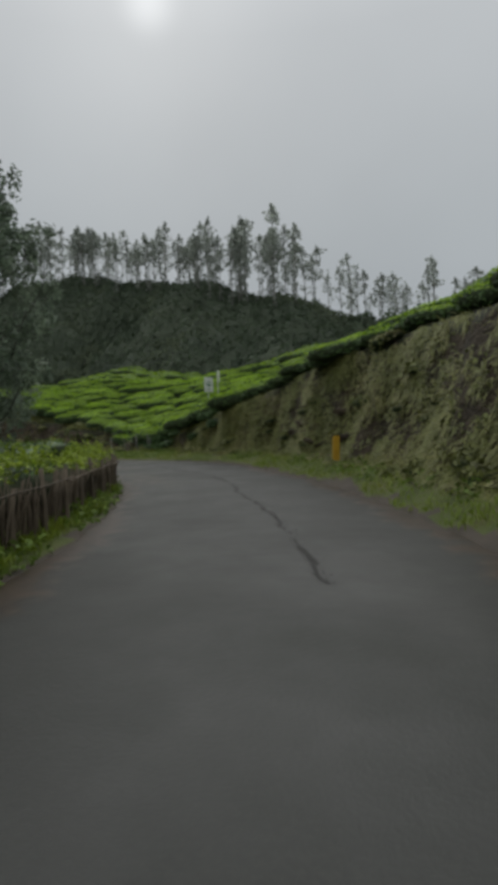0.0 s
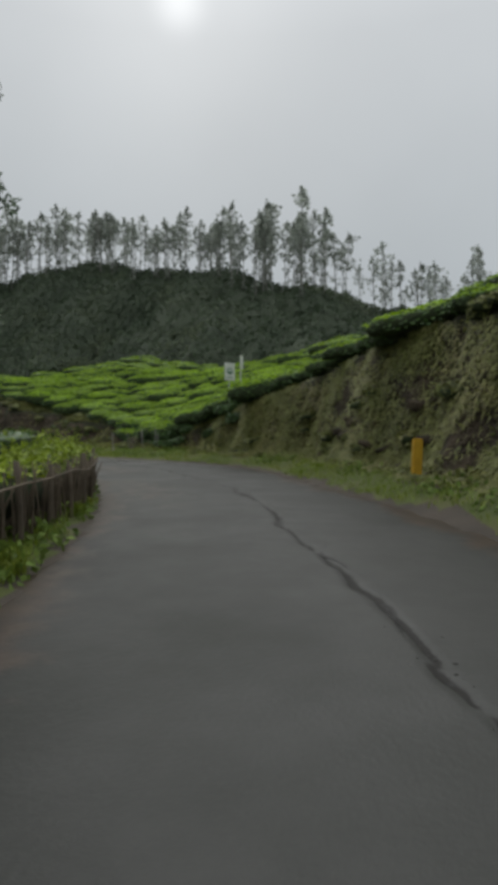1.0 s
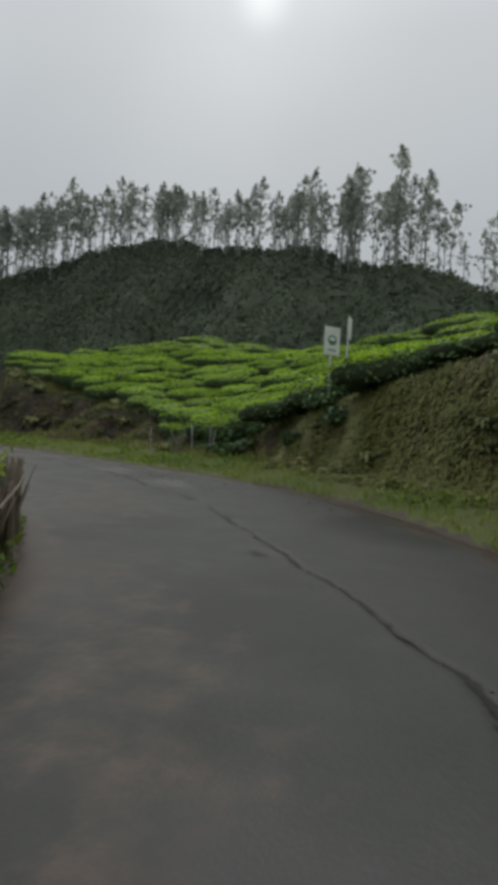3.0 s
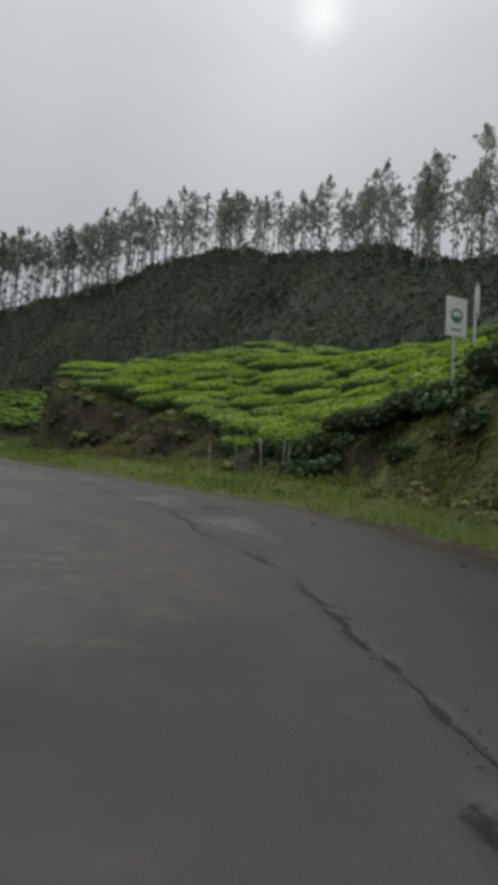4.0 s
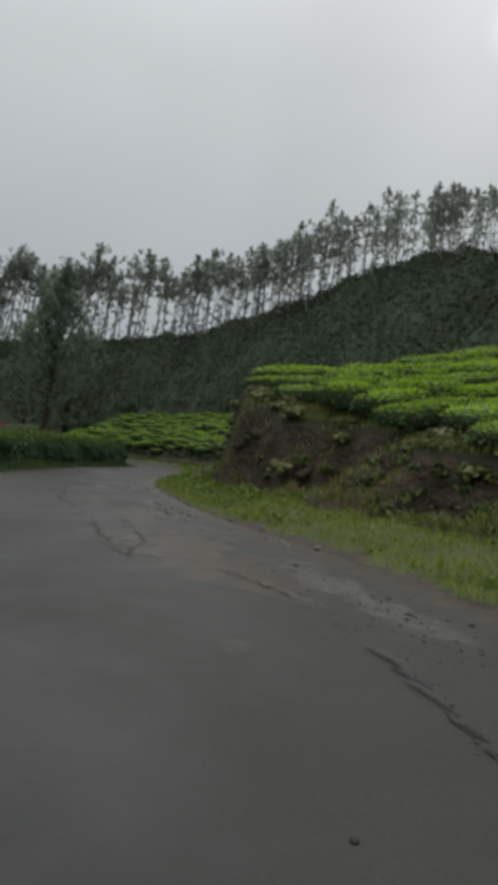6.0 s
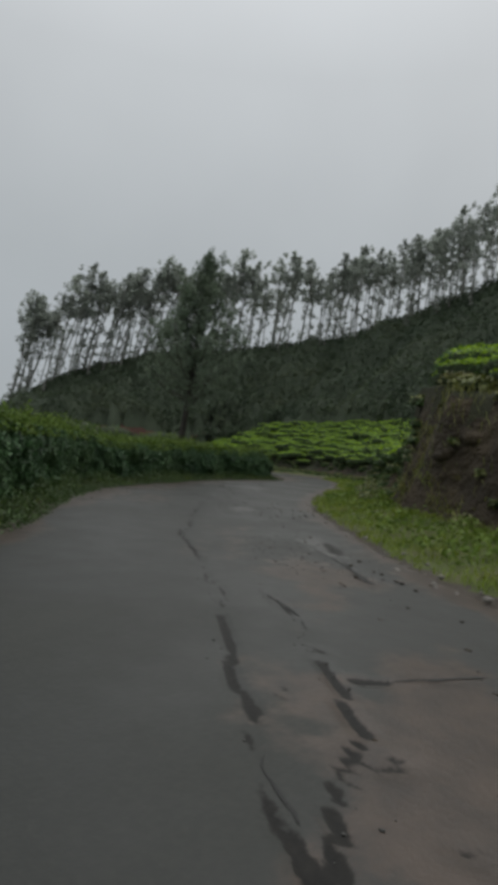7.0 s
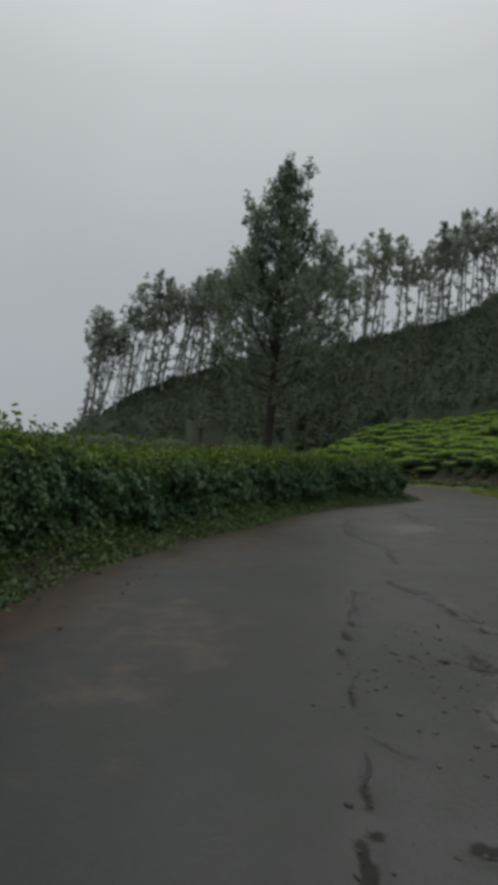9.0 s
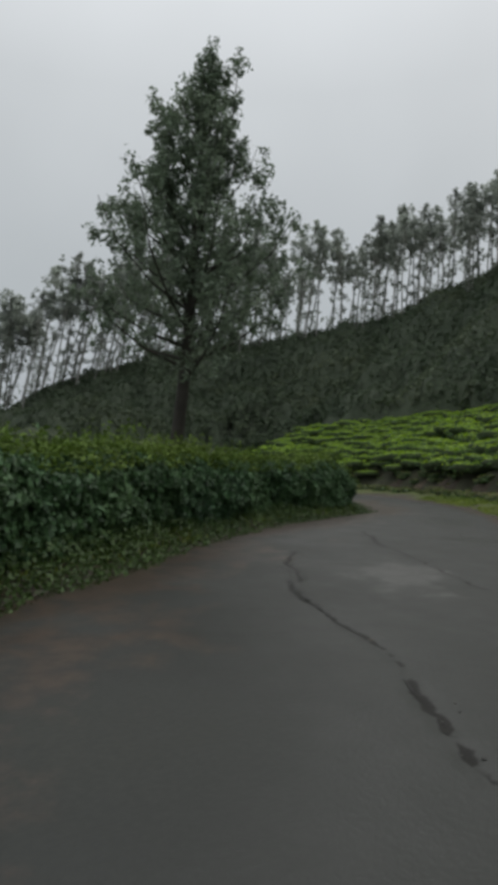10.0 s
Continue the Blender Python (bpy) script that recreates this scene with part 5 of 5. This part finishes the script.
for n, edge, a, b, near, far, seed in ((30000, OUT, (4.1, 2), (-40, 58), 0.45, 3.5, 57), (2600, INN, (-0.4, 2), (-9.8, 22.2), -0.62, 0.0, 58)):
    r, x, y, (z, zn, d, e, h, k) = strip(n, edge, a, b, near, far, seed)
    ok = (zn != 0) & ((d < 0) | (zn == 1)) & (value_noise(x, y, 0.9, 58) > 0.12)
    parts.append(np.stack([x, y, z + r.random(n) ** 1.5 * 0.2], 1)[ok])
p = np.concatenate(parts)
put("verge_weeds", quad_mesh("verge_weeds", leaf_quads(r, p, unit(r.normal(size=(len(p), 3)) + (0, 0, 1.0)), 0.10, 0.055), [M_HEDGE_TOP]), label="leafy green weeds along the verge", category="weeds", kind="stuff")


# ---- signs, marker, stakes ----
def signboard(x, y, foot, top, wide, tall, turn, mark, label):
    """A small painted board on a steel pole. turn: degrees about the upright."""
    root = new("signboard")
    root.matrix_basis = pose(x, y, foot, 0, 0, turn)
    tagged(root, label, "sign", "estate signboards")
    mid = top - foot - tall / 2
    put("pole", tube_mesh("pole", [tube([(0, 0, -0.3), (0, 0, (top - foot) * 0.5), (0, 0, top - foot - 0.03)], [0.024, 0.024, 0.024], 10)], M_STEEL), root, "pale steel pole")
    board = put("board", bm_mesh("board", box_bm(wide, 0.022, tall, 0.006, (0, -0.037, mid)), M_WHITE), root, "white painted board")
    if mark:
        for name, rx, rz, dz, mat in (("emblem", 0.15, 0.125, 0.02, M_GREEN), ("emblem_gap", 0.10, 0.055, 0.045, M_WHITE), ("emblem_leaf", 0.085, 0.04, -0.03, M_GREEN)):
            bm = bmesh.new()
            bmesh.ops.create_cone(bm, cap_ends=True, segments=28, radius1=1, radius2=1, depth=1)
            depth = {"emblem": 0.008, "emblem_gap": 0.012, "emblem_leaf": 0.016}[name]
            bmesh.ops.transform(bm, matrix=Matrix.Translation((0.0, -0.048, mid + dz)) @ Matrix.Rotation(radians(90), 4, "X") @ Matrix.Diagonal((rx, rz, depth, 1)), verts=bm.verts[:])
            put(name, bm_mesh(name, bm, mat), board, "green painted emblem" if mat == M_GREEN else "white gap in the emblem")
        put("caption_bar", bm_mesh("caption_bar", box_bm(0.26, 0.006, 0.03, 0.001, (0, -0.049, mid - 0.22)), M_GREEN), board, "green bar of lettering")
    return root


signboard(-1.53, 25.8, ground_z(-1.53, 25.8), 3.78, 0.52, 0.68, 48, True, "white signboard with green emblem among the tea bushes")
signboard(-1.15, 26.54, ground_z(-1.15, 26.54), 4.16, 0.46, 0.55, 82, False, "white signboard seen edge-on on a thin pole")
marker = new("marker_post")
marker.matrix_basis = pose(3.27, 13.62, ground_z(3.27, 13.62), 0, 2, 12)
tagged(marker, "yellow painted stone marker post on the grass verge", "post")
put("shaft", bm_mesh("shaft", box_bm(0.17, 0.12, 0.86, 0.02, (0, 0, 0.27)), M_YELLOW), marker, "yellow painted shaft")
put("base", bm_mesh("base", box_bm(0.30, 0.26, 0.16, 0.02, (0, 0, -0.02)), M_STONE), marker, "grey concrete base")
stake_kinds = [tube_mesh("wooden_stake", [tube([(0, 0, -0.2), (0.01, 0.0, 0.5), (dx, dy, h)], [0.022, 0.019, 0.014], 6)], M_GUM_BARK) for dx, dy, h in ((0.03, 0.02, 0.86), (-0.08, 0.03, 0.76), (0.06, -0.02, 0.94))]
for n, (x, y) in enumerate(((-7.25, 29.1), (-6.6, 29.3), (-5.9, 29.2), (-5.2, 28.65), (-5.0, 28.3))):
    put("wooden_stake", stake_kinds[n % 3], label="thin weathered wooden stake under the tea edge", category="stake", group="stakes at the bank foot", m=pose(x, y, ground_z(x, y), 0, 3 * (n % 3 - 1), 70 * n))

# ---- stones along the outer edge ----
r = np.random.default_rng(91)
p = offset_line(OUT, (-11, 29.7), (-24, 40), -0.02, 0.07)
verts, faces, base = [], [], 0
for x, y in p:
    if r.random() < 0.45:
        continue
    bm = bmesh.new()
    bmesh.ops.create_icosphere(bm, subdivisions=1, radius=1)
    size = 0.014 + 0.042 * r.random() ** 2.5
    x2, y2 = x + r.normal() * 0.22, y + r.normal() * 0.22
    v = np.array([tuple(q.co) for q in bm.verts]) * size * (1.2, 1.0, 0.7) * r.uniform(0.75, 1.25, (len(bm.verts), 1))
    verts.append(v + (x2, y2, max(ground_z(x2, y2), -0.02) + 0.02))
    faces += [[q.index + base for q in f.verts] for f in bm.faces]
    base += len(v)
    bm.free()
put("edge_stones", mesh_of("edge_stones", np.concatenate(verts), faces, [M_STONE]), label="small grey stones along the road edge", category="stones", kind="stuff")


# ---- broken seams in the asphalt ----
road_ob = bpy.data.objects["road"]
road_tree = BVHTree.FromPolygons([v.co for v in road_ob.data.vertices], [p.vertices for p in road_ob.data.polygons])


def road_z(x, y):
    hit = road_tree.ray_cast(Vector((x, y, 2)), Vector((0, 0, -1)))[0]
    return hit.z if hit else 0.0


r = np.random.default_rng(95)
M_SEAM = material("open_seam", [(0.004, 0.004, 0.0035), (0.012, 0.012, 0.010)], rough=0.6, scale=6, fine=50, bump=0.5, depth=0.01)
rubble = []
for wide, pts in JOINTS:
    fine = resample(np.array(pts, float), 0.06)
    way = unit(np.gradient(fine, axis=0))
    left = np.stack([-way[:, 1], way[:, 0]], 1)
    s = np.arange(len(fine)) * 0.06
    zero = s * 0 + wide * 40
    mid = fine + left * (0.09 * value_noise(s, zero, 0.7, 71) + 0.04 * value_noise(s, zero, 0.15, 72))[:, None]
    half = np.clip(min(wide, 0.13) * (0.02 + 0.26 * value_noise(s, zero, 0.5, 73) + 0.16 * value_noise(s, zero, 0.12, 74)), 0, 0.013) * (wide < 0.2)
    half[[0, -1]] = 0
    run = np.flatnonzero(half > 0.003)
    for group in np.split(run, np.flatnonzero(np.diff(run) > 1) + 1):
        if len(group) < 4:
            continue
        c, w = mid[group], half[group].copy()
        w[0] = w[-1] = 0.002
        sides = [np.c_[c + left[group] * w[:, None] * f] for f in (1, -1)]
        v = np.concatenate([np.c_[q, [road_z(*p) + 0.004 for p in q]] for q in sides])
        n = len(group)
        k = np.arange(n - 1)
        put("seam", mesh_of("seam", v, np.stack([k + n, k + n + 1, k + 1, k], 1), [M_SEAM]), road_ob)
    for i in range(0, len(fine), 1):
        for _ in range(2):
            if value_noise(s[i:i + 1], zero[:1], 1.2, 75)[0] + r.normal() * 0.35 > 0.05:
                q = mid[i] + left[i] * r.normal() * wide * 0.6 + way[i] * r.normal() * 0.05
                rubble.append((q[0], q[1], 0.003 + 0.008 * r.random() ** 2))
for px, py, rx, ry, count in ((-5.4, 23.8, 1.5, 0.8, 520), (-16.4, 31.6, 1.8, 0.7, 320), (-22.0, 35.0, 1.5, 0.7, 260), (-9.4, 27.4, 1.5, 0.5, 260)):
    for _ in range(count):                          # gravel strewn over the broken stretches
        u, v = r.normal() * rx * 0.6, r.normal() * ry * 0.6
        rubble.append((px - 0.8 * u + 0.6 * v, py + 0.6 * u + 0.8 * v, 0.004 + 0.012 * r.random() ** 3))
bm = bmesh.new()
bmesh.ops.create_icosphere(bm, subdivisions=1, radius=1)
pebble, pebble_f = np.array([tuple(v.co) for v in bm.verts]), np.array([[v.index for v in f.verts] for f in bm.faces])
bm.free()
vs = [pebble * size * (1.3, 1.1, 0.4) * r.uniform(0.7, 1.3, (len(pebble), 1)) + (x, y, road_z(x, y) + 0.002) for x, y, size in rubble]
put("seam_rubble", mesh_of("seam_rubble", np.concatenate(vs), np.concatenate([pebble_f + len(pebble) * n for n in range(len(vs))]), [M_RUBBLE]),
    label="grey broken asphalt and gravel along the seams", category="rubble", kind="stuff")


# ---- clods and litter on the road ----
r = np.random.default_rng(97)
verts, faces, base = [], [], 0
for centre, spread, count in (((-9.0, 26.6), (2.6, 1.2), 60), ((-14.5, 30.2), (2.4, 1.0), 60), ((-20.5, 35.2), (2.4, 0.9), 50), ((-3.0, 21.8), (1.8, 0.8), 40), ((-27.0, 40.5), (2.5, 1.5), 25), ((-25.5, 34.5), (3.0, 0.8), 30)):
    for _ in range(count):
        a = r.normal() * spread[0] * 0.6
        b = r.normal() * spread[1] * 0.6
        x, y = centre[0] - 0.78 * a + 0.62 * b, centre[1] + 0.62 * a + 0.78 * b
        size = r.uniform(0.008, 0.026)
        bm = bmesh.new()
        bmesh.ops.create_icosphere(bm, subdivisions=1, radius=1)
        v = np.array([tuple(q.co) for q in bm.verts]) * size * (1.7, 1.0, 0.4) * r.uniform(0.7, 1.3, (len(bm.verts), 1))
        verts.append(v + (x, y, 0.02))
        faces += [[q.index + base for q in f.verts] for f in bm.faces]
        base += len(v)
        bm.free()
put("road_clods", mesh_of("road_clods", np.concatenate(verts), faces, [M_SOIL]), label="small dark clods of washed earth on the asphalt", category="clods", kind="stuff")
